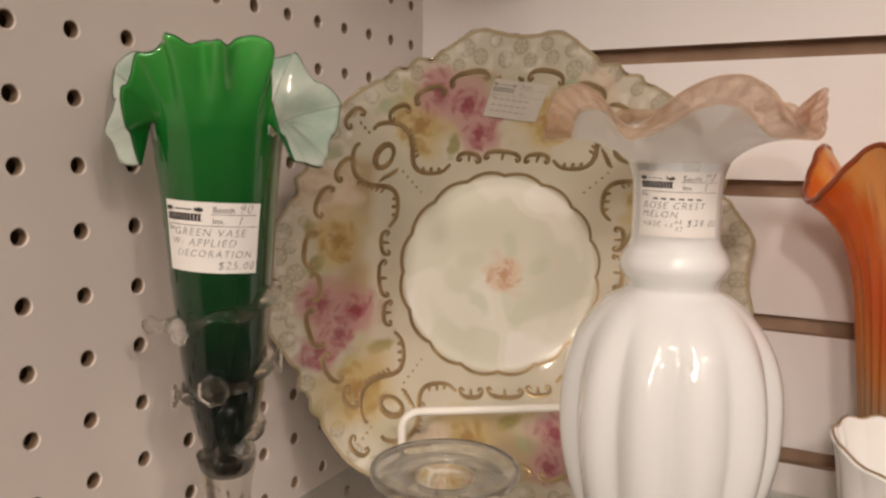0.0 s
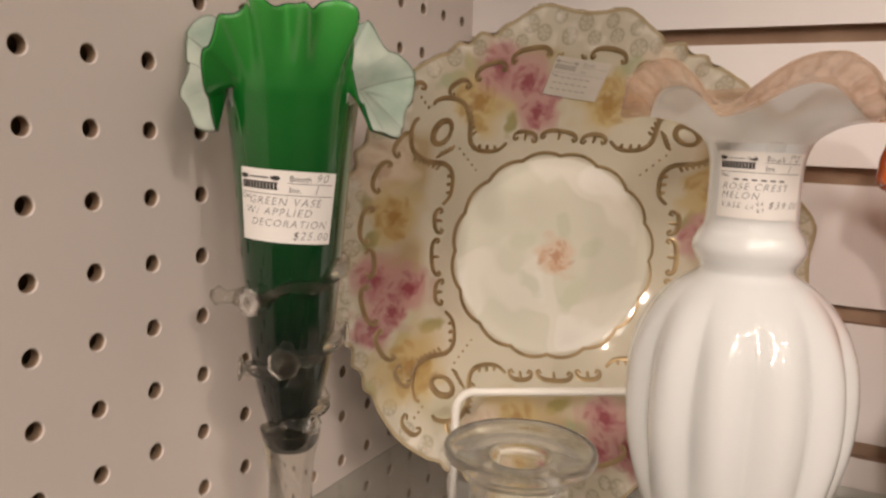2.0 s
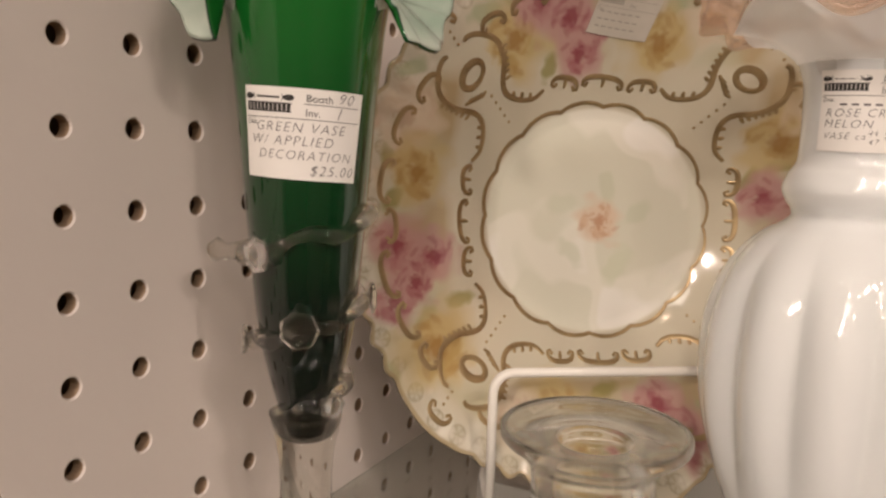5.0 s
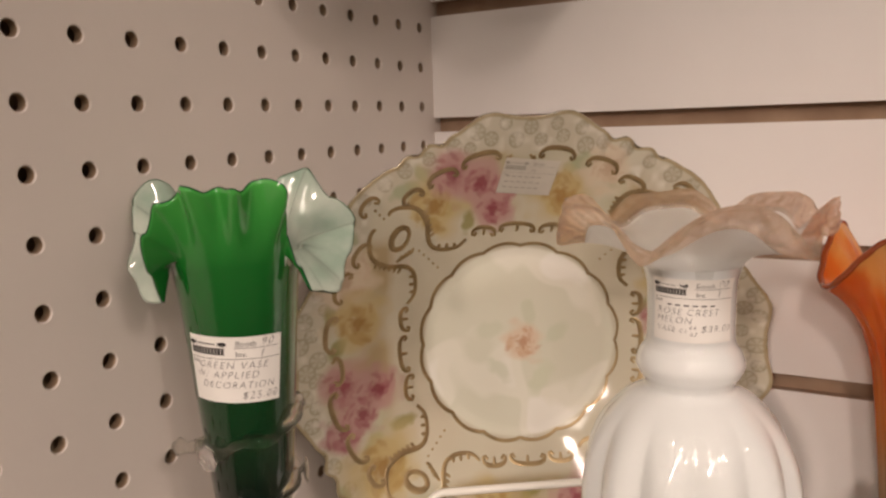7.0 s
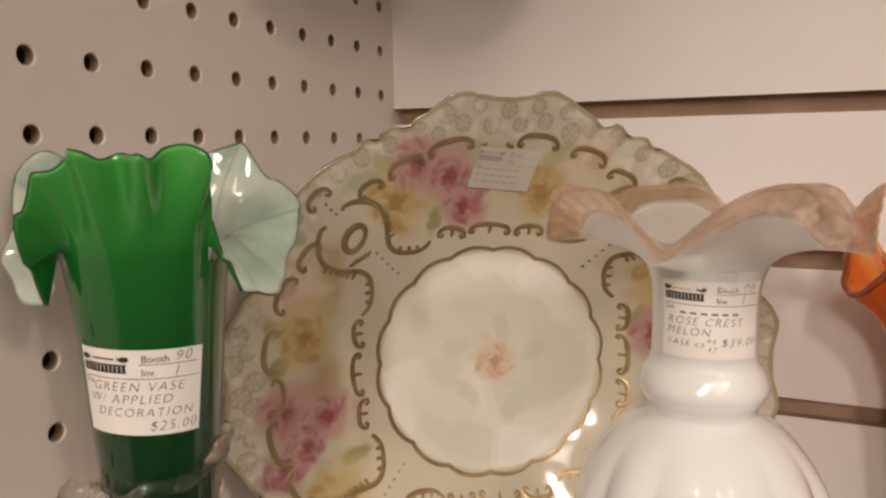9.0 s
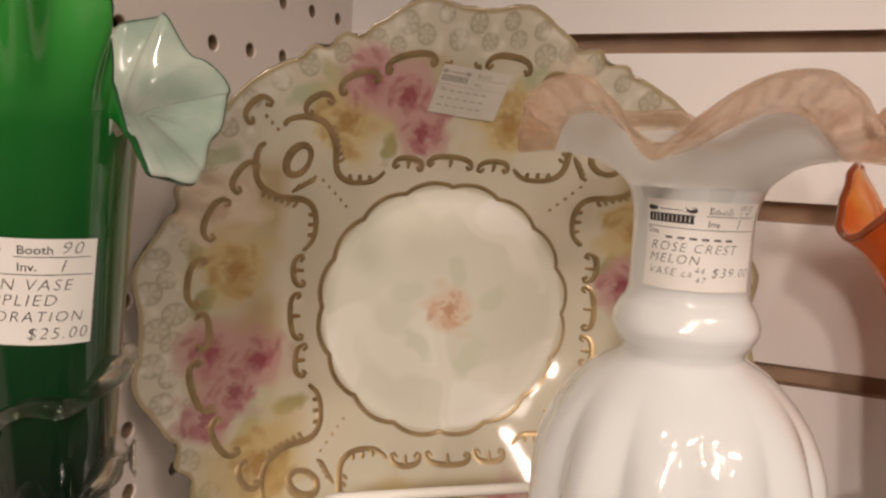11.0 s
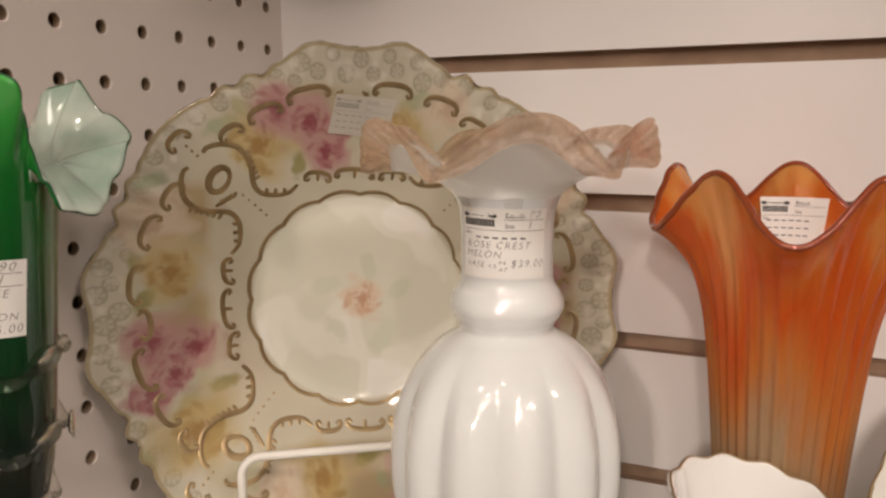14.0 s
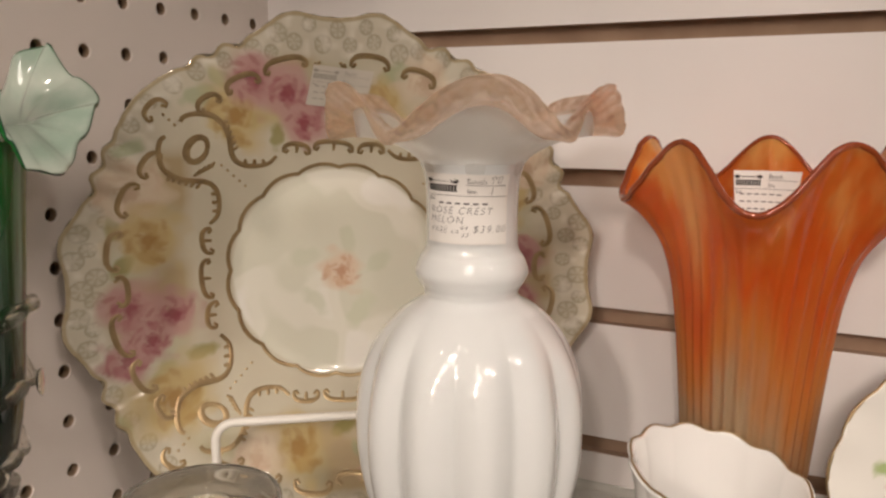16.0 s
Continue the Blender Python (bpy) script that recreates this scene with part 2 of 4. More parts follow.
def pegboard():
    """A painted hardboard panel with a one-inch grid of round holes."""
    seg, r, depth = 16, 0.0032, 0.005
    ang = np.linspace(0, 2 * np.pi, seg, endpoint=False)
    c, s = np.cos(ang), np.sin(ang)
    sq = PITCH / 2 / np.maximum(abs(c), abs(s))
    rings = [(c * sq, s * sq, 0.0), (c * (r + 0.0005), s * (r + 0.0005), 0.0), (c * r, s * r, -0.0006), (c * r, s * r, -depth)]
    one = np.concatenate([np.stack([np.full(seg, x) if np.isscalar(x) else x, p, q], -1) for p, q, x in rings])
    fc = []
    for k in range(3):
        for j in range(seg):
            fc.append((k * seg + j, k * seg + (j + 1) % seg, (k + 1) * seg + (j + 1) % seg, (k + 1) * seg + j))
    fc = np.array(fc)
    idx = np.repeat((0, 0, 1), seg)
    V, F, M = [], [], []
    for k in range(0, 26):
        for row in range(-17, 11):
            F.append(fc + len(V) * len(one))
            V.append(one + (0, -PITCH * k, ROW0 + PITCH * row))
            M.append(idx)
    me = mesh_of("wall_west", np.concatenate(V), np.concatenate(F).tolist(), np.concatenate(M).tolist())
    ob = part("wall_west", me, (PEG, HOLE), smooth=False)
    tagged(ob, "beige painted pegboard panel with a grid of round holes", "pegboard", "", "structure")
    y1, y0, z0, z1 = PITCH / 2, -PITCH * 25.5, ROW0 - PITCH * 17.5, ROW0 + PITCH * 10.5
    bm = bmesh.new()
    box(bm, -0.006, 0, y1, BACK + 0.02, z0, z1)
    box(bm, -0.006, 0, -3.0, y0, 0, 2.7)
    box(bm, -0.006, 0, y0, BACK + 0.02, 0, z0)
    box(bm, -0.006, 0, y0, BACK + 0.02, z1, 2.7)
    part("panel_edge", bm, PEG, ob, smooth=False)
    boxed("backing", (-0.03, -0.011, y0, BACK, z0, z1), HOLE, ob)
    return ob


def slatwall():
    """White slats with brown grooves between them, three inches apart."""
    wall = boxed("wall_north", (-0.1, 2.2, BACK + 0.0085, BACK + 0.04, 0, 2.7), MDF)
    tagged(wall, "white laminate slatwall with brown horizontal grooves", "slatwall", "", "structure")
    gap, pitch, groove = 0.0095, 0.0762, 1.4878
    bm = bmesh.new()
    h = pitch - gap
    box(bm, 0.0, 2.2, 0.0, 0.0065, -h / 2, h / 2, 1)
    box(bm, 0.0, 2.2, 0.0065, 0.0085, -h / 2 + 0.003, h / 2 - 0.003, 1)
    bm.faces.ensure_lookup_table()
    for f in bm.faces:
        if f.calc_center_median().y < 1e-6:
            f.material_index = 0
    me = bpy.data.meshes.new("slat")
    bm.to_mesh(me)
    bm.free()
    me.materials.append(SLAT)
    me.materials.append(MDF)
    for k in range(-8, 7):
        ob = new("slat", me)
        ob.parent = wall
        ob.matrix_world = pose(0, BACK, groove + pitch * (k + 0.5))
    return wall


pegboard()
slatwall()
tagged(boxed("floor", (-0.1, 2.3, -3.1, 0.06, -0.05, 0), BOUNCE), "unseen shop floor, kept beige to bounce light", "floor", "", "structure")
tagged(boxed("ceiling", (-0.1, 2.3, -3.1, 0.06, 2.7, 2.75), CEIL), "pale shop ceiling", "ceiling", "", "structure")
tagged(boxed("wall_south", (-0.1, 2.3, -3.1, -3.0, 0, 2.7), PLAIN), "plain beige shop wall", "wall", "", "structure")
tagged(boxed("wall_east", (2.2, 2.3, -3.0, 0.015, 0, 2.7), PLAIN), "plain beige shop wall", "wall", "", "structure")
shelf = boxed("glass_shelf", (0.0015, 1.2, -0.34, BACK - 0.0005, GLASS_TOP - 0.006, GLASS_TOP), SHELF, bevel=0.0006)
upper = boxed("glass_shelf_upper", (0.0015, 1.2, -0.30, BACK - 0.0005, 1.5785, 1.5845), SHELF, bevel=0.0006)
upper.visible_shadow = False
tagged(upper, "clear glass shelf above the displayed pieces", "shelf", "", "structure")
tagged(shelf, "clear glass shelf fixed between pegboard and slatwall", "shelf", "", "structure")


# ---- price labels ----
def lettering(lines, parent, put, mat, name="lettering"):
    """Words laid on a surface: lines of (text, x, y, size, shear); put(x, y, lift) gives the place."""
    V, F = [], []
    for text, x, y, size, shear in lines:
        cu = bpy.data.curves.new("words", "FONT")
        cu.body, cu.size, cu.shear, cu.resolution_u = text, size, shear, 3
        cu.offset, cu.space_character = (-0.016 * size, 1.22) if shear else (0.0, 1.0)
        ob = new("words", cu)
        me = bpy.data.meshes.new_from_object(ob)
        base = len(V)
        V += [put(x + v.co.x, y + v.co.y, 0.00022) for v in me.vertices]
        F += [[base + q for q in f.vertices] for f in me.polygons]
        bpy.data.objects.remove(ob)
        bpy.data.curves.remove(cu)
        bpy.data.meshes.remove(me)
    return part(name, mesh_of(name, V, F), mat, parent, smooth=False)


def bars(rects, parent, put, mat, name="printed_mark"):
    """Printed rules and marks: rectangles (x0, x1, y0, y1)."""
    V, F = [], []
    for x0, x1, y0, y1 in rects:
        n = max(1, int((x1 - x0) / 0.002))
        for k in range(n):
            a, b = x0 + (x1 - x0) * k / n, x0 + (x1 - x0) * (k + 1) / n
            base = len(V)
            V += [put(a, y0, 0.0002), put(b, y0, 0.0002), put(b, y1, 0.0002), put(a, y1, 0.0002)]
            F.append((base, base + 1, base + 2, base + 3))
    return part(name, mesh_of(name, V, F), mat, parent, smooth=False)


def fish(places, k, parent, put, mat):
    """Two small printed fish, heads outward."""
    V, F = [], []
    for x, y, way in places:
        base = len(V)
        q = [(0.0015 * math.cos(o), 0.0009 * math.sin(o)) for o in np.linspace(0.35, 2 * np.pi - 0.35, 12)]
        q = [(-u * way, w) for u, w in q] + [(-0.0021 * way, -0.0011), (-0.0017 * way, 0.0), (-0.0021 * way, 0.0011)]
        V += [put(x + u * k, y + w * k, 0.0002) for u, w in q]
        F.append(tuple(range(base, base + len(q)))[::way])
    return part("printed_fish", mesh_of("printed_fish", V, F), mat, parent, smooth=False)


def price_label(parent, put, w, h, hand, label, blanks=(), paper=None, ink=None):
    """A printed price sticker, w by h, with a store mark drawn as plain shapes and hand-written lines."""
    nx, ny = 16, 8
    V, F = [], []
    for lift in (0.00012, 0.0, 0.00012):
        for j in range(ny + 1):
            for i in range(nx + 1):
                V.append(put((i / nx - 0.5) * w, (j / ny - 0.5) * h, lift))
    m = (nx + 1) * (ny + 1)
    for j in range(ny):
        for i in range(nx):
            q = j * (nx + 1) + i
            F.append((q, q + 1, q + nx + 2, q + nx + 1))
    rim = [i for i in range(nx)] + [j * (nx + 1) + nx for j in range(ny)] + [ny * (nx + 1) + i for i in range(nx, 0, -1)] + [j * (nx + 1) for j in range(ny, 0, -1)]
    for a, b in zip(rim, rim[1:] + rim[:1]):
        F.append((b + 2 * m, a + 2 * m, a + m, b + m))
    tag = part("price_label", mesh_of("price_label", V, F), paper or PAPER, parent, label)
    k = w / 0.036
    L, T = -w / 2, h / 2
    marks = [(L + 0.0010 * k, L + 0.0150 * k, T - 0.0071 * k, T - 0.0044 * k), (L + 0.0045 * k, L + 0.0116 * k, T - 0.0032 * k, T - 0.0027 * k)]
    rules = [(L + 0.0183 * k, L + 0.0345 * k, T - 0.0045 * k, T - 0.0043 * k), (L + 0.0006 * k, L + 0.0352 * k, T - 0.0088 * k, T - 0.0086 * k)]
    # the block mark is cut into slim strokes
    strokes = []
    for q in range(11):
        x = marks[0][0] + (marks[0][1] - marks[0][0]) * q / 11
        strokes.append((x, x + 0.0010 * k, marks[0][2], marks[0][3]))
    fish(((L + 0.0019 * k, T - 0.0029 * k, -1), (L + 0.0142 * k, T - 0.0029 * k, 1)), k, tag, put, ink or INK)
    bars(strokes + marks[1:] + rules + [(marks[0][0], marks[0][1], marks[0][2], marks[0][2] + 0.0004 * k), (marks[0][0], marks[0][1], marks[0][3] - 0.0004 * k, marks[0][3])], tag, put, ink or INK)
    lettering([("Booth", L + 0.0188 * k, T - 0.0037 * k, 0.0030 * k, 0), ("Inv.", L + 0.0188 * k, T - 0.0078 * k, 0.0030 * k, 0), ("Des.", L + 0.0008 * k, T - 0.0108 * k, 0.0022 * k, 0)], tag, put, ink or INK, "printing")
    written = [("90", L + 0.0275 * k, T - 0.0036 * k, 0.0044 * k, 0.3), ("1", L + 0.0270 * k, T - 0.0080 * k, 0.0044 * k, 0.3)]
    for text, x, y, size in hand:
        written.append((text, L + x * k, T - y * k, size * k, 0.22))
    if blanks:
        bars([(L + x0 * k, L + x1 * k, T - y0 * k, T - y1 * k) for x0, x1, y0, y1 in blanks], tag, put, ink or PEN, "pen_stroke")
    if hand:
        lettering(written, tag, put, PEN, "handwriting")
    return tag


FAINT_LINES = [(0.003 + 0.0042 * q, 0.0058 + 0.0042 * q, y, y - 0.0006) for y in (0.0115, 0.0150, 0.0185) for q in range(6)]


def on_turned(radius, phi, z0):
    """Lays (x, y) on an upright turned surface, x round it from the angle phi, y up from z0; tilt: the label's own slant."""
    def put(x, y, lift):
        z = z0 + y
        r = radius(z) + lift + 0.0003
        a = phi + x / max(radius(z0), 1e-3)
        return (r * math.cos(a), r * math.sin(a), z)
    return put


def slanted(put, degrees):
    c, s = math.cos(radians(degrees)), math.sin(radians(degrees))
    return lambda x, y, lift: put(c * x - s * y, s * x + c * y, lift)


# ---- green vase ----
def green_vase(x, y):
    top = thing("green_vase", (x, y, GLASS_TOP), "tall green glass vase with ruffled mint rim and clear spiral trim", "vase")
    body = [(0.0005, 0.061), (0.0050, 0.0615), (0.0074, 0.066), (0.0123, 0.083), (0.0160, 0.102), (0.0193, 0.138), (0.0221, 0.173), (0.0242, 0.193), (0.0258, 0.203)]
    rz = smooth_profile(body, 12)

    def radius(z):
        return float(np.interp(z, rz[:, 1], rz[:, 0]))

    # ruffled mouth; 0 degrees faces the front-right corner, angles run anticlockwise from above
    a = np.linspace(0, 2 * np.pi, 360, endpoint=False)
    front = radians(-47)
    out = periodic(((-178, .034), (-150, .038), (-125, .040), (-105, .0415), (-92, .0400), (-80, .0360), (-67, .0315), (-60, .034), (-54, .0375), (-48, .0345), (-42, .0370), (-29, .034), (0, .032), (20, .033), (30, .0345), (37, .031),
                    (43, .031), (49, .0325), (58, .036), (68, .040), (78, .044), (92, .0470), (108, .0450), (122, .038), (140, .034), (160, .035)), a)
    top_z = periodic(((-178, .212), (-150, .222), (-128, .230), (-112, .222), (-100, .211), (-86, .197), (-75, .189), (-65, .187), (-58, .198), (-52, .214), (-45, .226), (-25, .231), (0, .229), (20, .232), (29, .230), (36, .223),
                      (42, .212), (47, .198), (53, .188), (62, .1865), (72, .190), (83, .198), (94, .209), (108, .221), (122, .232), (135, .233), (150, .224), (165, .216)), a)
    flute = np.sin(a * 12 + 0.5 + 0.9 * np.sin(2 * a + 0.4))
    calm = np.clip((top_z - 0.190) / 0.028, 0.45, 1.0)
    ruf = 0.0033 * flute * calm + 0.0006 * np.sin(a * 23 + 1.2 * np.cos(2 * a))
    rings, n = [], 22
    for k in range(n + 1):
        s = k / n
        lift = (0.0258 + (out - 0.0258) * s**1.5) + ruf * s**1.3
        z = 0.203 + (top_z - 0.203) * np.where(top_z > 0.203, s**0.95, s**1.7) + (0.0012 * np.sin(a * 12 + 2.0 + 0.9 * np.sin(2 * a + 0.4)) + 0.0004 * np.sin(a * 31)) * s**1.5
        rings.append(np.stack([lift * np.cos(a + front), lift * np.sin(a + front), z], -1))
    outer = np.array(rings)
    inner = outer.copy()
    d = np.gradient(outer, axis=0)
    e = np.gradient(outer, axis=1)
    nrm = np.cross(d, e)
    nrm /= np.linalg.norm(nrm, axis=-1)[..., None] + 1e-12
    if (nrm[2] * np.stack([np.cos(a + front), np.sin(a + front), 0 * a], -1)).sum() > 0:
        nrm = -nrm
    inner = outer + nrm * 0.0016
    lower = [np.stack([(radius(z) - 0.0016) * np.cos(a + front), (radius(z) - 0.0016) * np.sin(a + front), np.full(len(a), z)], -1) for z in (0.19, 0.15, 0.10)]
    wall = [np.stack([r * np.cos(a + front), r * np.sin(a + front), np.full(len(a), z)], -1) for r, z in smooth_profile(body, 5)[:-1]]
    lip = (outer[-1] + inner[-1]) / 2 + np.array((0, 0, 0.0005))
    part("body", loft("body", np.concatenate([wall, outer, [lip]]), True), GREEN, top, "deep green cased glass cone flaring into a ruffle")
    part("lining", loft("lining", np.concatenate([[lip], inner[::-1], lower]), False, True), MINT, top, "mint opal glass lining of the ruffle")
    part("lip", tube("lip", lip, 0.00038, 6, True), DEEP, top, "dark green thin lip")
    # clear stem and foot
    foot = [(0.0005, 0.0), (0.030, 0.0002), (0.0335, 0.0012), (0.0330, 0.0028), (0.024, 0.0060), (0.0178, 0.011), (0.0168, 0.0165), (0.0135, 0.0215), (0.0100, 0.027), (0.0088, 0.040), (0.0092, 0.054), (0.0112, 0.0645), (0.0118, 0.069), (0.0095, 0.0705)]
    part("foot", turned("foot", foot, 64, cap_last=True), CLEAR, top, "clear glass stem and round foot")
    # spiral trail of clear glass, with crimped leaves
    ph = np.linspace(-2.35, -2.35 + 2 * np.pi * 2.55, 260)
    run = (ph - ph[0]) / (2 * np.pi)
    z = 0.0685 + 0.0255 * run + 0.0009 * run**2 + 0.0016 * np.sin(ph * 5)
    rr = np.array([radius(q) for q in z]) + 0.0017 + 0.0007 * np.sin(ph * 9)
    path = np.stack([rr * np.cos(ph), rr * np.sin(ph), z], -1)
    part("spiral_trim", tube("spiral_trim", path, 0.0022 + 0.0006 * np.sin(ph * 7), 10), CLEAR, top, "applied clear glass spiral")
    for run_at, size in ((0.33, 0.0042), (0.98, 0.0046), (1.22, 0.0058), (1.5, 0.0050), (2.12, 0.0052)):
        i = int(run_at / 2.55 * 259)
        c = path[i]
        o = np.array([c[0], c[1], 0]) / np.hypot(c[0], c[1])
        side = np.cross((0, 0, 1), o)
        aa = np.linspace(0, 2 * np.pi, 24, endpoint=False)
        rg = []
        for rad, dep in ((0.15, 0.3), (0.6, 0.42), (1.0, 0.55), (1.05, 0.35), (0.7, 0.1), (0.2, 0.0)):
            w = rad * (1 + 0.07 * np.cos(aa * 7))
            rg.append(c + o * (0.0015 + dep * size * 0.8) + size * (np.cos(aa) * w)[:, None] * side + size * (np.sin(aa) * w)[:, None] * np.array((0, 0, 1.0)))
        part("rosette", loft("rosette", rg, True, True), CLEAR, top, "crimped clear glass rosette")
    pe = radians(-140)
    o = np.array([math.cos(pe), math.sin(pe), 0])
    knob = [o * r + np.array([0, 0, 0.124 + dz]) for r, dz in ((0.017, 0.0006), (0.021, 0.0), (0.025, -0.0003), (0.0285, 0.0005), (0.031, 0.0008))]
    part("drop_knob", tube("drop_knob", knob, (0.0035, 0.0030, 0.0026, 0.0040, 0.0014), 14), CLEAR, top, "clear glass drop standing off the side")
    price_label(top, slanted(on_turned(radius, radians(-57), 0.161), -3), 0.0365, 0.0265,
                [("GREEN VASE", 0.0040, 0.0125, 0.0040), ("W/ APPLIED", 0.0022, 0.0163, 0.0040), ("DECORATION", 0.0048, 0.0203, 0.0038), ("$25.00", 0.0208, 0.0246, 0.0042)],
                "white price sticker with handwriting")
    return top


# ---- white melon vase ----
def melon_vase(x, y):
    top = thing("melon_vase", (x, y, GLASS_TOP), "white milk glass melon vase with ruffled peach glass crest on shelf", "vase")
    prof = [(0.0005, 0.001), (0.034, 0.0), (0.0388, 0.003), (0.0405, 0.009), (0.0385, 0.015), (0.0325, 0.0195), (0.0305, 0.0225), (0.0335, 0.029), (0.0395, 0.046), (0.0440, 0.068), (0.0450, 0.087), (0.0430, 0.105), (0.0375, 0.120), (0.0285, 0.131), (0.0200, 0.1365),
            (0.0188, 0.1395), (0.0212, 0.1435), (0.0225, 0.1475), (0.0210, 0.1525), (0.0186, 0.1565), (0.0180, 0.162), (0.0180, 0.176), (0.0186, 0.184), (0.0205, 0.190)]

    def ribs(a, r, z):
        w = math.exp(-((z - 0.083) / 0.040) ** 4)
        return 1 + w * 0.105 * (np.sqrt(np.cos(a * 6) ** 2 + 0.03) - 0.66)

    part("body", turned("body", prof, 360, ribs, 6), MILK, top, "ribbed white milk glass body")
    a = np.linspace(0, 2 * np.pi, 528, endpoint=False)
    front = radians(-68)
    wave = np.cos(6 * a - 0.35)
    crimp = 0.55 - 1.6 * ((1 - wave) / 2) ** 1.4
    uneven = 0.0016 * np.sin(5 * a + 1) + 0.0009 * np.sin(13 * a + 0.4)
    out = 0.0535 + 0.0018 * np.cos(2 * a + 0.4) - 0.0026 * crimp + 0.0012 * np.sin(5 * a)
    top_z = 0.2080 + 0.0082 * crimp + uneven

    def ring(s, off, tooth=0.0):
        r = 0.0205 + (out - 0.0205) * s**1.15 + off * 0.25 * (1 + 1.2 * wave) + tooth * np.clip(1.6 * np.cos(48 * a), -1, 1)
        mean = 0.190 + 0.0180 * s**0.85
        z = mean + (top_z - 0.2080) * s**2.4 + off
        turn = a + front + 0.065 * np.sin(6 * a - 0.35) * s**3
        return np.stack([r * np.cos(turn), r * np.sin(turn), z], -1)

    cut, n = 0.81 + 0.055 * wave, 14
    rise = [ring(cut * k / n, 0.0) for k in range(n + 1)]
    fall = [ring(cut * k / n, 0.0022) for k in range(n, -1, -1)]
    low = [np.stack([r * np.cos(a + front), r * np.sin(a + front), np.full(len(a), z)], -1) for r, z in ((0.0160, 0.178), (0.0155, 0.160))]
    part("mouth", loft("mouth", rise + fall + low, False, True, [0] * n + [1] * (n + 1 + len(low))), [THIN_MILK, INNER_MILK], top, "flared white milk glass mouth")
    # the crest: a fat rounded edge, pinched into fine teeth on its inner face
    sides = [(cut + (1 - cut) * k / 5, 0.0, 0.0) for k in range(6)]
    sides += [(1.035, 0.0004, 0.0), (1.065, 0.0012, 0.0001), (1.075, 0.0024, 0.0002), (1.06, 0.0036, 0.0003), (1.025, 0.0044, 0.0005), (0.98, 0.0044, 0.0008)]
    sides += [(cut + (1 - cut) * k / 5, 0.0032 + 0.0002 * k, 0.0008) for k in range(4, 0, -1)] + [(cut, 0.0030, 0.0)]
    edge = [ring(*q) for q in sides]
    edge.append(edge[0])
    part("crest", loft("crest", edge), ROSE, top, "clear peach glass ruffled edge")
    price_label(top, slanted(on_turned(lambda z: float(np.interp(z, (0.157, 0.162, 0.176, 0.184, 0.19), (0.0186, 0.0180, 0.0180, 0.0186, 0.0205))), radians(-76), 0.1735), -1), 0.0335, 0.0262,
                [("ROSE CREST", 0.0020, 0.0160, 0.0041), ("MELON", 0.0018, 0.0198, 0.0041), ("VASE ca", 0.0020, 0.0238, 0.0034), ("44", 0.0162, 0.0224, 0.0028), ("47", 0.0166, 0.0254, 0.0028), ("$39.00", 0.0212, 0.0232, 0.0042)],
                "white price sticker with handwriting", [(0.0068 + 0.0036 * q, 0.0068 + 0.0036 * q + 0.0022, 0.0121, 0.0114) for q in range(6)])
    return top


# ---- marigold vase ----
def marigold_vase(x, y):
    top = thing("marigold_vase", (x, y, GLASS_TOP), "orange lustre glass vase with ribbed sides and lobed mouth on shelf", "vase")
    a = np.linspace(0, 2 * np.pi, 380, endpoint=False)
    lobes = np.sin(5 * a)
    pr = smooth_profile([(0.029, 0.0), (0.0305, 0.004), (0.0262, 0.012), (0.0252, 0.030), (0.0262, 0.055), (0.0285, 0.085), (0.0312, 0.115), (0.0338, 0.138), (0.0385, 0.158), (0.0465, 0.175), (0.0545, 0.1850)], 6)
    outer = []
    for r, z in pr:
        s = max(0.0, (z - 0.11) / 0.0755)
        rr = r * (1 + 0.019 * np.cos(38 * a) * (0.25 + 0.75 * (1 - s)) + 0.020 * s * (1.2 - s) * np.cos(15 * a + 0.7) - 0.055 * s**2 * lobes + 0.05 * s * np.cos(2 * a + 0.6))
        zz = z + 0.0128 * lobes * s**2.2
        outer.append(np.stack([rr * np.cos(a), rr * np.sin(a), zz], -1))
    inner = []
    for k, (r, z) in enumerate(pr[::-1][:-12]):
        g = outer[len(pr) - 1 - k].copy()
        f = (r - 0.0026) / r
        g[:, :2] *= f
        inner.append(g)
    part("body", loft("body", outer + inner, True, True), MARIGOLD, top, "orange fading to olive ribbed glass")
    edge = outer[-1] * np.array((0.976, 0.976, 1)) + np.array((0, 0, 0.0004))
    part("lip", tube("lip", edge, 0.0014, 8, True), LIP, top, "dark amber rounded lip")

    def put(u, v, lift):
        ph = radians(90) + u / 0.043
        r = 0.0342 - lift + 0.30 * v
        return (r * math.cos(ph), r * math.sin(ph), 0.1705 + v)
    price_label(top, lambda u, v, l: put(-u, v, l), 0.034, 0.025, [], "white price sticker inside the mouth", FAINT_LINES)
    return top


LIP = material("amber_lip_glass", (0.30, 0.06, 0.015), 0.08, metal=0.2, coat=0.6)


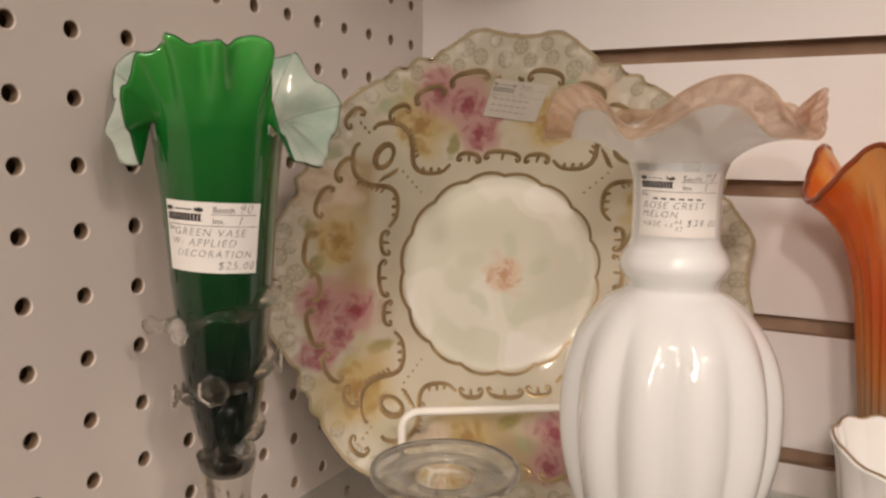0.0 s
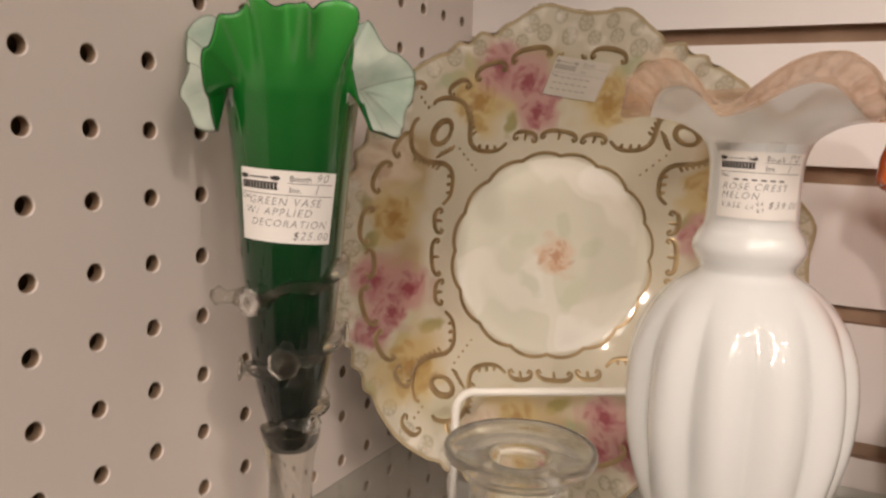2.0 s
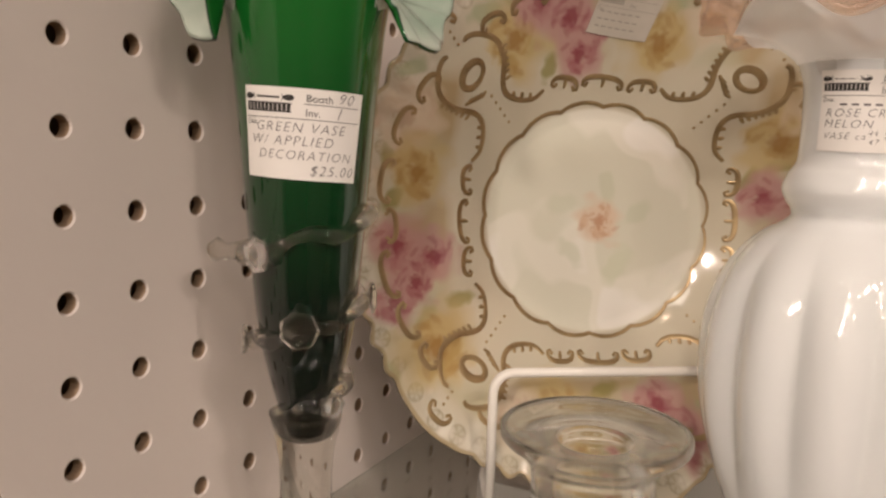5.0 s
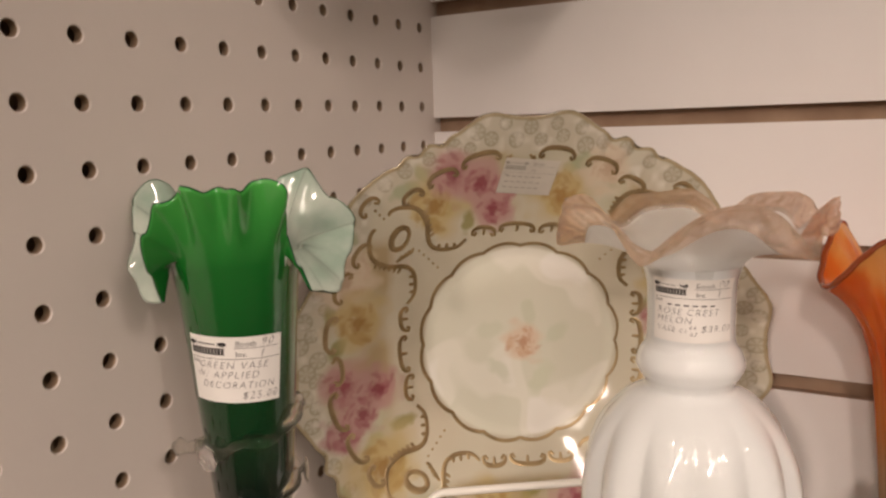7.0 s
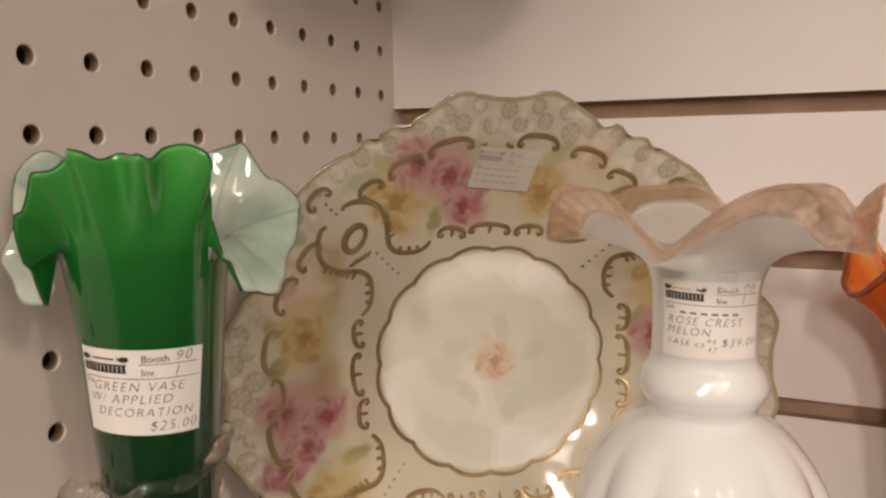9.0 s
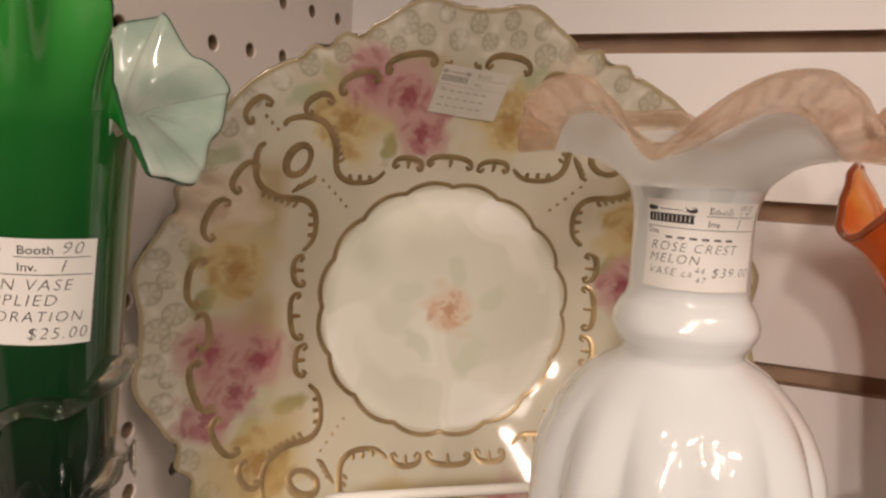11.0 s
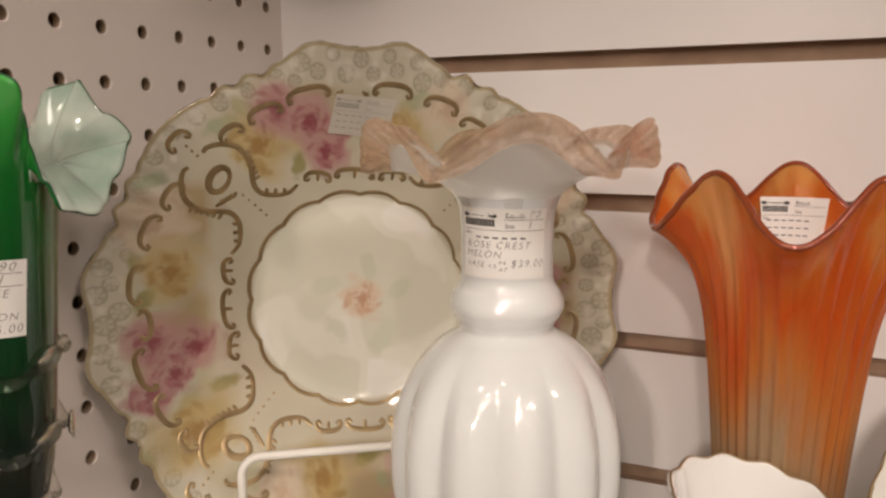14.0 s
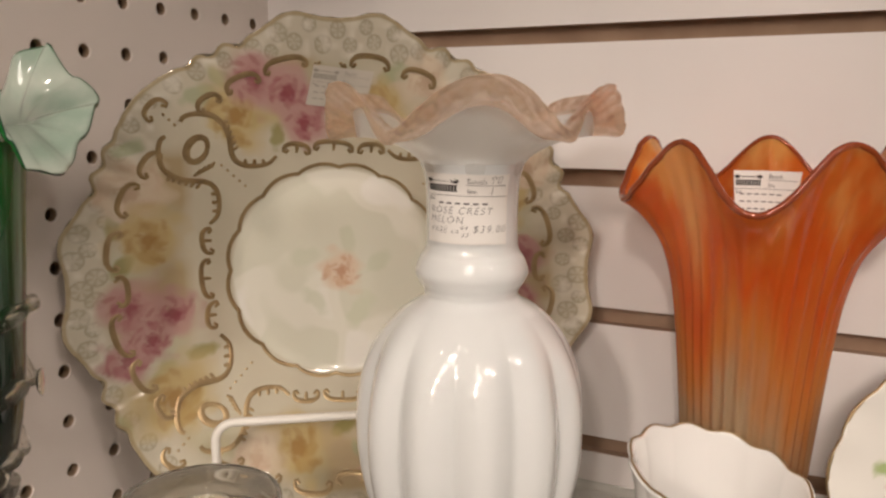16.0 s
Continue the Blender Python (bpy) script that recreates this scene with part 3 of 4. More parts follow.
# ---- clear candle holders ----
def candle_holder(x, y, mat, label):
    top = thing("candle_holder", (x, y, GLASS_TOP), label, "candle holder", "pair of pressed glass candle holders")
    base = [(0.0005, 0.0), (0.0255, 0.0003), (0.0272, 0.0022), (0.0262, 0.0045), (0.0190, 0.0085), (0.0148, 0.0150), (0.0142, 0.0185), (0.0160, 0.0215), (0.0160, 0.0250), (0.0138, 0.0275), (0.0128, 0.0310), (0.0150, 0.0350), (0.0205, 0.0405), (0.0222, 0.0440), (0.0216, 0.0465), (0.0180, 0.0480)]
    part("base", turned("base", base, 64, cap_last=True), mat, top, "stepped solid glass foot and knop")
    cup = [(0.0005, 0.0482), (0.0170, 0.0484), (0.0180, 0.054), (0.0178, 0.062), (0.0186, 0.068), (0.0225, 0.0730), (0.0268, 0.0762), (0.0275, 0.0785), (0.0266, 0.0800), (0.0235, 0.0788), (0.0180, 0.0768), (0.0130, 0.0762), (0.0108, 0.0755), (0.0103, 0.0700), (0.0100, 0.0560), (0.0005, 0.0552)]
    part("cup", turned("cup", cup, 72), mat, top, "clear cup with a wide flat rim")
    return top


# ---- painted china ----
def vnoise(x, y, scale, seed=0):
    """Smooth value noise in 0..1 over arrays."""
    x, y = np.asarray(x, float) * scale + 37.1 * seed, np.asarray(y, float) * scale + 11.7 * seed
    i, j = np.floor(x), np.floor(y)
    fx, fy = x - i, y - j
    fx, fy = fx * fx * (3 - 2 * fx), fy * fy * (3 - 2 * fy)

    def h(p, q):
        v = np.sin(p * 127.1 + q * 311.7 + seed * 17.3) * 43758.5453
        return v - np.floor(v)
    return (h(i, j) * (1 - fx) + h(i + 1, j) * fx) * (1 - fy) + (h(i, j + 1) * (1 - fx) + h(i + 1, j + 1) * fx) * fy


def blend(col, mask, tone):
    m = np.clip(mask, 0, 1)[..., None]
    return col * (1 - m) + np.array(tone) * m


def spot_mask(x, y, cx, cy, r, soft=0.35, wob=0.25, seed=1, squash=1.0, turn=0.0):
    c, s = math.cos(turn), math.sin(turn)
    dx, dy = (x - cx) * c + (y - cy) * s, (-(x - cx) * s + (y - cy) * c) / squash
    d = np.hypot(dx, dy) / r * (1 + wob * (vnoise(x, y, 2.2 / r, seed) - 0.5) * 2)
    return np.clip((1 + soft / 2 - d) / soft, 0, 1)


def paint_rose(col, x, y, cx, cy, r, light, mid, dark, seed):
    """A full-blown rose: a loose head of overlapping petals round a deep heart."""
    col = blend(col, 0.80 * spot_mask(x, y, cx, cy, r, 0.5, 0.30, seed), light)
    rng = random.Random(seed)
    for k in range(9):
        a, d = k * 2.4 + rng.random(), r * (0.25 + 0.45 * rng.random())
        tone = mid if k % 2 else light
        col = blend(col, 0.75 * spot_mask(x, y, cx + d * math.cos(a), cy + d * math.sin(a), r * 0.40, 0.45, 0.3, seed + k, 0.6, a + 1.2), tone)
        col = blend(col, 0.35 * spot_mask(x, y, cx + 1.25 * d * math.cos(a + 0.3), cy + 1.25 * d * math.sin(a + 0.3), r * 0.22, 0.6, 0.3, seed + k, 0.4, a + 1.2), dark)
    col = blend(col, 0.85 * spot_mask(x, y, cx, cy - r * 0.05, r * 0.27, 0.7, 0.4, seed + 20), dark)
    return col


PINK = ((0.48, 0.285, 0.265), (0.38, 0.15, 0.165), (0.25, 0.05, 0.07))
YELLOW = ((0.52, 0.41, 0.20), (0.43, 0.30, 0.11), (0.33, 0.19, 0.06))
FAINT = ((0.64, 0.55, 0.42), (0.60, 0.48, 0.36), (0.50, 0.37, 0.26))
LEAF, OLIVE = (0.36, 0.40, 0.24), (0.26, 0.24, 0.06)


def bowl_depth(r):
    """How far the china stands forward of its flat well, at a radius."""
    q = np.maximum(np.asarray(r, float) - 0.050, 0)
    return 0.68 * (np.sqrt(q * q + 0.008**2) - 0.008)


def bowl_rim(t):
    """The scalloped edge: twin lobes on each side, beads towards the corners."""
    p = (np.degrees(t) + 45) % 90 - 45
    p = np.abs(p)
    r = 0.1246 + 0.0056 * np.exp(-((p - 9.5) / 6.0) ** 2) + 0.0012 * np.exp(-(p / 3.0) ** 2) + 0.0030 * np.exp(-((p - 45) / 9.0) ** 2) - 0.0012 * np.exp(-((p - 21) / 2.5) ** 2)
    bead = np.exp(-((p - 27) / 8.0) ** 4)
    return r + 0.0011 * bead * np.cos(np.radians(p) * 58) + 0.0008


def bowl_paint(x, y):
    r, t = np.hypot(x, y), np.arctan2(y, x)
    edge = bowl_rim(t)
    col = np.empty((*x.shape, 3))
    col[:] = (0.575, 0.54, 0.425)
    square = np.maximum(np.abs(x), np.abs(y)) + 0.05 * np.minimum(np.abs(x), np.abs(y))
    # tan and olive clouds in the four panels
    panel = np.clip((square - 0.074) / 0.006, 0, 1) * np.clip((0.116 - r) / 0.006, 0, 1)
    cloud = vnoise(x, y, 38, 3) * 0.6 + vnoise(x, y, 90, 4) * 0.4
    col = blend(col, panel * np.clip((cloud - 0.28) * 2.8, 0, 0.88), (0.44, 0.34, 0.19))
    col = blend(col, panel * np.clip((vnoise(x, y, 45, 8) - 0.55) * 2.4, 0, 0.55), (0.50, 0.50, 0.36))
    # pale green and white washes in the middle
    well = np.clip((0.0572 - r) / 0.002, 0, 1)
    col = blend(col, well, (0.76, 0.75, 0.655))
    wx, wy = x + 0.014 * (vnoise(x, y, 50, 21) - 0.5), y + 0.014 * (vnoise(x, y, 50, 22) - 0.5)
    wash = vnoise(0.8 * wx + 0.6 * wy, -0.6 * wx + 0.8 * wy, 27, 5) * 0.7 + vnoise(wx, wy, 70, 6) * 0.3
    col = blend(col, well * np.clip((wash - 0.50) * 14, 0, 0.65), (0.64, 0.645, 0.525))
    col = blend(col, well * np.clip((0.42 - wash) * 12, 0, 0.8), (0.84, 0.83, 0.775))
    # greyish lace round the edge
    lace = np.clip((r - edge + 0.0185 + 0.006 * (vnoise(x, y, 60, 9) - 0.5)) / 0.004, 0, 1)
    cells = np.zeros(x.shape)
    rng = random.Random(8)
    for k in range(112):
        aa = 2 * np.pi * k / 112 + rng.uniform(-0.012, 0.012)
        rad, d = rng.uniform(0.0030, 0.0044), (0.0050, 0.0118)[k % 2] + rng.uniform(-0.001, 0.001)
        if k % 2 and abs((math.degrees(aa) + 45) % 90 - 45) > 22:
            continue
        rr = bowl_rim(np.array([aa]))[0] - d
        dx, dy = x - rr * math.cos(aa), y - rr * math.sin(aa)
        off = np.hypot(dx, dy)
        petals = 0.5 + 0.5 * np.cos(6 * np.arctan2(dy, dx) + k)
        medal = np.clip(1.2 - np.abs(off - rad) / 0.0005, 0, 1) + 0.55 * (off < rad) * np.clip(petals * 1.6 - 0.5, 0, 1) + 0.25 * (off < rad)
        cells = np.maximum(cells, np.clip(medal, 0, 1))
    col = blend(col, lace * 0.6, (0.56, 0.53, 0.43))
    col = blend(col, lace * cells * 0.62, (0.28, 0.235, 0.15))
    col = blend(col, lace * np.clip(vnoise(x, y, 230, 12) - 0.55, 0, 0.5) * 1.6, (0.78, 0.76, 0.68))
    # leaves first, then the sprays of roses
    for cx, cy, s, tn, tone in ((-.066, .092, .008, .4, LEAF), (-.055, .100, .007, -.5, LEAF), (-.030, .073, .006, 1.2, OLIVE), (-.045, .081, .008, .2, OLIVE), (-.108, .030, .007, 1.4, OLIVE), (-.105, .010, .007, .9, OLIVE), (-.098, .066, .007, .5, LEAF),
                                (-.072, -.038, .007, .3, OLIVE), (-.088, -.045, .007, 1.0, LEAF), (-.106, -.066, .007, -.8, LEAF), (.086, .029, .007, .2, OLIVE), (.083, -.028, .009, .5, OLIVE), (.075, .022, .006, 1.1, OLIVE), (.0, -.083, .007, .4, OLIVE), (.010, -.094, .006, -.4, LEAF),
                                (.052, -.088, .007, .1, LEAF), (.030, .103, .008, .2, LEAF), (.05, .092, .007, -.6, LEAF), (.006, .018, .008, 1.5, (0.60, 0.62, 0.48)), (-.018, .008, .009, .1, (0.62, 0.64, 0.51)), (.022, .004, .008, .6, (0.60, 0.63, 0.49)), (.012, -.022, .010, 1.1, (0.62, 0.65, 0.50)), (-.012, -.016, .008, -.8, (0.63, 0.65, 0.52))):
        col = blend(col, 0.75 * spot_mask(x, y, cx, cy, s, 0.6, 0.3, int(abs(cx) * 9000), 0.5, tn), tone)
    for n, (cx, cy, s, kind) in enumerate(((-.050, .084, .016, YELLOW), (-.012, .090, .010, PINK), (-.040, .099, .013, PINK), (-.024, .095, .013, PINK), (-.016, .080, .0115, PINK), (.022, .086, .015, YELLOW), (.045, .100, .012, FAINT),
                                           (-.100, .046, .016, FAINT), (-.094, .022, .014, YELLOW), (-.102, -.012, .013, PINK), (-.104, -.036, .011, PINK), (-.085, -.016, .012, PINK), (-.084, -.058, .017, YELLOW), (-.094, -.028, .010, PINK),
                                           (.084, .040, .015, YELLOW), (.081, .013, .011, PINK), (.097, .008, .012, PINK), (.095, -.018, .012, PINK), (.098, .055, .012, FAINT),
                                           (-.024, -.090, .016, YELLOW), (.026, -.088, .012, PINK), (.036, -.102, .013, PINK), (.020, -.104, .010, PINK), (-.045, -.092, .012, FAINT))):
        col = paint_rose(col, x, y, cx, cy, s, *kind, 31 + 7 * n)
    col = paint_rose(col, x, y, 0.002, 0.0, 0.0115, (0.70, 0.57, 0.44), (0.62, 0.42, 0.28), (0.50, 0.28, 0.17), 5)
    # a thin worn gilt line on the very edge
    col = blend(col, np.clip((r - edge + 0.0022) / 0.001, 0, 1) * 0.8, (0.36, 0.28, 0.15))
    return col


def ribbon(V, F, pts, width, surf):
    """A raised brush stroke along plan points, tapering to its ends."""
    p = np.asarray(pts, float)
    t = np.gradient(p, axis=0)
    t /= np.linalg.norm(t, axis=1)[:, None] + 1e-12
    nrm = np.stack([-t[:, 1], t[:, 0]], -1)
    n = len(p)
    w = width * (0.55 + 0.45 * np.sin(np.pi * np.linspace(0.05, 0.95, n)))[:, None]
    base = len(V)
    for q, l in ((p + nrm * w / 2, 0.00003), (p, 0.00042), (p - nrm * w / 2, 0.00003)):
        V += [surf(a, b, l) for a, b in q]
    for k in range(n - 1):
        for c in (0, 1):
            F.append((base + c * n + k, base + c * n + k + 1, base + (c + 1) * n + k + 1, base + (c + 1) * n + k))


def scroll(length, bow, n=24):
    """A shallow bracket with rolled ends, along x."""
    s = np.linspace(-1.22, 1.22, n)
    e = np.clip(np.abs(s) - 1, 0, 1) / 0.22
    x = length / 2 * np.sin(np.clip(s, -1, 1) * np.pi / 2) - np.sign(s) * 0.0026 * e
    y = bow * (1 - np.abs(np.clip(s, -1, 1)) ** 2.4) - 0.0012 * np.sin(np.pi * np.clip(e, 0, 1)) + 0.0010 * e
    return np.stack([x, y], -1)


def placed(pts, cx, cy, ang, flip=1):
    c, s = math.cos(ang), math.sin(ang)
    x, y = pts[:, 0], pts[:, 1] * flip
    return np.stack([cx + c * x - s * y, cy + s * x + c * y], -1)


def rose_bowl(centre, yaw, lean):
    u = Vector((math.cos(yaw), math.sin(yaw), 0))
    ahead = Vector((math.sin(yaw), -math.cos(yaw), 0))
    v = Vector((0, 0, math.cos(lean))) - ahead * math.sin(lean)
    n = u.cross(v)
    top = new("china_bowl")
    top.empty_display_size = 0.02
    top.matrix_world = Matrix(((u.x, v.x, n.x, centre[0]), (u.y, v.y, n.y, centre[1]), (u.z, v.z, n.z, centre[2]), (0, 0, 0, 1)))
    tagged(top, "large scalloped china bowl painted with pink roses and gilt scrolls", "bowl")

    nt, nr = 960, 230
    t = np.linspace(0, 2 * np.pi, nt, endpoint=False)
    edge = bowl_rim(t)
    s = np.linspace(0.004, 1, nr)
    R = s[:, None] * edge[None]
    X, Y = R * np.cos(t), R * np.sin(t)
    p = np.abs((np.degrees(t) + 45) % 90 - 45)
    flute = 0.0016 * np.cos(8 * t)[None] * np.clip((s - 0.8) / 0.2, 0, 1)[:, None] ** 1.5
    Z = bowl_depth(R) + flute + 0.0011 * (np.exp(-((p - 27) / 9.0) ** 4) * np.cos(np.radians(p) * 58))[None] * np.clip((s - 0.86) / 0.14, 0, 1)[:, None]
    Z = Z + 0.0005 * (vnoise(X, Y, 260, 40) - 0.5) * np.clip((s - 0.86) / 0.1, 0, 1)[:, None]
    front = np.stack([X, Y, Z], -1)
    back = []
    for q, th in ((1.0, 0.0022), (0.985, 0.0042), (0.85, 0.0050), (0.65, 0.0055), (0.48, 0.0058), (0.45, 0.0100), (0.43, 0.0100), (0.41, 0.0055), (0.02, 0.0050)):
        back.append(np.stack([edge * q * np.cos(t), edge * q * np.sin(t), bowl_depth(edge * q) - th], -1))
    me = loft("body", np.concatenate([front, back]), True, True)
    col = np.ones((len(me.vertices), 4))
    col[:] = (0.72, 0.69, 0.60, 1)
    col[: nt * nr, :3] = bowl_paint(X, Y).reshape(-1, 3)
    at = me.attributes.new("glaze", "FLOAT_COLOR", "POINT")
    at.data.foreach_set("color", col.ravel())
    glaze = material("painted_glaze", rough=0.10, coat=0.5)
    nn, ll, bb = nodes_of(glaze)
    an = nn.new("ShaderNodeAttribute")
    an.attribute_name = "glaze"
    ll.new(an.outputs["Color"], bb.inputs["Base Color"])
    part("body", me, glaze, top, "cream china painted with rose sprays")

    def surf(a, b, lift):
        r = math.hypot(a, b)
        f = 0.0016 * math.cos(8 * math.atan2(b, a)) * min(1, max(0, (r / 0.128 - 0.8) / 0.2)) ** 1.5
        return (a, b, float(bowl_depth(r)) + f + lift + 0.0002)

    # scalloped gilt ring round the middle
    V, F = [], []
    a = np.linspace(0, 2 * np.pi, 480)
    rr = 0.0568 + 0.0024 * np.abs(np.sin(8 * a + 0.3)) ** 0.7
    ring = np.stack([rr * np.cos(a), rr * np.sin(a)], -1)
    ribbon(V, F, ring, 0.0021, surf)
    part("gilt_ring", mesh_of("gilt_ring", V, F), GILT, top, "worn gilt scalloped line")
    V, F = [], []
    rng = random.Random(4)
    for side in range(4):
        ang = side * np.pi / 2

        def add(pts, w=0.0019):
            c, sn = math.cos(ang), math.sin(ang)
            q = np.asarray(pts, float)
            V, F = [], []
            ribbon(V, F, np.stack([c * q[:, 0] - sn * q[:, 1], sn * q[:, 0] + c * q[:, 1]], -1), w * 1.3, surf)
            kind = "gilt_scroll" if len(q) > 5 else "gilt_dot"
            part(kind, mesh_of(kind, V, F), GILT, top)
        # inner frame of little crests
        for x, ln, up in ((-.0205, .0135, 1), (-.0010, .0205, 1), (.0190, .0135, 1)):
            yy = 0.0665 - 0.05 * abs(x)
            j = rng.uniform(-0.0008, 0.0008)
            add(placed(scroll(ln, 0.0042), x, yy + j, rng.uniform(-0.1, 0.1), up))
            add(placed(np.array([[0, 0.0045], [0.0003, 0.0020], [0, -0.0004]]), x, yy + j, 0, up), 0.0015)
        # outer frame of longer scrolls
        for deg, ln, bow in ((-33, .014, .0045), (-22.5, .017, .005), (-9, .019, .005), (1.5, .015, -.004), (13, .021, .0048), (25, .017, .005), (35, .012, .0045)):
            rr = 0.1075 if abs(deg) < 25 else 0.1060
            q = radians(deg)
            add(placed(scroll(ln, bow), -rr * math.sin(q), rr * math.cos(q), q + rng.uniform(-0.08, 0.08)))
        # corner cartouche with its dots
        d = np.pi / 4
        cx, cy = -0.0690, 0.0660
        o = np.linspace(0, 2 * np.pi, 26)
        add(np.stack([cx + 0.0046 * np.cos(o) + 0.0020 * np.sin(o), cy + 0.0060 * np.sin(o)], -1), 0.0026)
        sweep = smooth_profile([(-6, 13), (-4, 15.5), (2, 17), (10, 15.5), (15, 8), (16, -2), (19, -6.5), (25, -8.2), (33, -7.2), (38, -3)], 5) * 0.001
        add(sweep + np.array((cx, cy)), 0.0021)
        add(np.stack([-sweep[:, 1], -sweep[:, 0]], -1) + np.array((cx, cy)), 0.0021)
        for k in range(3):
            q = np.array([[22.0 + 4.5 * k, -7.4], [22.4 + 4.5 * k, -6.0], [22.2 + 4.5 * k, -4.6]]) * 0.001
            add(q + np.array((cx, cy)), 0.0016)
            add(np.stack([-q[:, 1], -q[:, 0]], -1) + np.array((cx, cy)), 0.0016)
        for k in range(6):
            q = np.array([[12.5 + 0.9 * k, 13.0 - 2.6 * k], [15.5 + 0.8 * k, 14.5 - 2.5 * k]]) * 0.001
            q = np.stack([q[0], q.mean(0), q[1]])
            add(q + np.array((cx, cy)), 0.0013)
            add(np.stack([-q[:, 1], -q[:, 0]], -1) + np.array((cx, cy)), 0.0013)
        add(placed(scroll(.012, .0045), -0.0840, 0.0830, 0.8), 0.0018)
        for k in range(4):
            add(placed(np.array([[0, 0], [0.001, 0.0022], [0.001, 0.0050]]), cx + 0.004 - 0.0022 * k, cy - 0.0095 - 0.0012 * k, -0.6), 0.0014)
        for k in range(5):
            f = 0.0475 + 0.0027 * k
            add(np.array([[-f - 0.0006, f], [-f, f], [-f + 0.0006, f]]), 0.0012)
            f = 0.0775 + 0.0022 * k
            if k < 3:
                add(np.array([[-f - 0.0006, f], [-f, f], [-f + 0.0006, f]]), 0.0012)
    a = np.linspace(0, 2 * np.pi, 640, endpoint=False)
    e = bowl_rim(a)
    rim = np.stack([e * np.cos(a), e * np.sin(a), bowl_depth(e) + 0.0016 * np.cos(8 * a) - 0.0010], -1)
    part("gilt_edge", tube("gilt_edge", rim, 0.0005 + 0.0003 * np.sin(a * 70) * np.sin(a * 31), 6, True), BRIGHT, top, "worn bright gilt edge")

    def put(x, y, lift):
        c, sn = math.cos(-0.10), math.sin(-0.10)
        xx, yy = 0.0020 + c * x - sn * y - 0.14 * -y, 0.0965 + sn * x + c * y
        p = surf(xx, yy, 0.0004 + lift)
        return p
    price_label(top, put, 0.030, 0.0185, [], "greyed price sticker, writing too faint to read", FAINT_LINES, AGED_PAPER, FADED_INK)
    return top


def plate_stand(centre, yaw):
    """A stand of white coated wire: a hoop in front of the china and two feet running back."""
    top = thing("plate_stand", (*centre, GLASS_TOP), "white coated wire plate stand in front of china bowl", "plate stand", turn=(0, 0, math.degrees(yaw)))
    w, h, r = 0.0645, 0.0625, 0.0090
    path = [(-w, 0, 0.0022)]
    for k in range(9):
        q = np.pi - k * np.pi / 16
        path.append((-w + r + r * math.cos(q), 0, h - r + r * math.sin(q)))
    for k in range(9):
        q = np.pi / 2 - k * np.pi / 16
        path.append((w - r + r * math.cos(q), 0, h - r + r * math.sin(q)))
    path.append((w, 0, 0.0022))
    part("front_hoop", tube("front_hoop", path, 0.0021, 12), WIRE, top)
    for sx in (-1, 1):
        foot = [(sx * w, -0.004, 0.0021), (sx * w, 0.0, 0.0021), (sx * w * 0.96, 0.03, 0.0021), (sx * w * 0.85, 0.056, 0.0021), (sx * w * 0.80, 0.066, 0.008), (sx * w * 0.75, 0.078, 0.05), (sx * w * 0.7, 0.087, 0.085)]
        part("foot", tube("foot", foot, 0.0020, 10), WIRE, top)
    part("crossbar", tube("crossbar", [(-w * 0.7, 0.087, 0.085), (w * 0.7, 0.087, 0.085)], 0.0020, 10), WIRE, top)
    return top


def fluted_dish(x, y):
    """A small fluted china dish, tipped to one side."""
    top = thing("china_dish", (x, y, GLASS_TOP), "small white fluted china dish with thin gilt edge on shelf", "dish")
    a = np.linspace(0, 2 * np.pi, 200, endpoint=False)
    prof = smooth_profile([(0.016, 0.0), (0.0165, 0.003), (0.018, 0.010), (0.024, 0.026), (0.029, 0.048), (0.0315, 0.067), (0.0340, 0.0765)], 5)
    rings = []
    for r, z in prof:
        s = z / 0.0765
        fl = 1 + s * 0.030 * (np.abs(np.cos(6 * a)) - 0.5) + 0.02 * s * np.cos(a + 2.4)
        zz = z * (1 - 0.085 * s * np.cos(a - 0.1) + 0.045 * s * np.sin(a) + 0.010 * s * np.cos(12 * a))
        rings.append(np.stack([r * fl * np.cos(a), r * fl * np.sin(a), zz], -1))
    inner = [g * np.array((0.93, 0.93, 1)) + np.array((0, 0, 0.0004)) for g in rings[::-1][:-8]]
    part("body", loft("body", rings + inner, True, True), CHINA, top, "glossy white fluted china")
    part("gilt_edge", tube("gilt_edge", rings[-1] * np.array((0.966, 0.966, 1)) + np.array((0, 0, 0.0003)), 0.0005, 6, True), GILT, top, "thin gilt line")
    return top


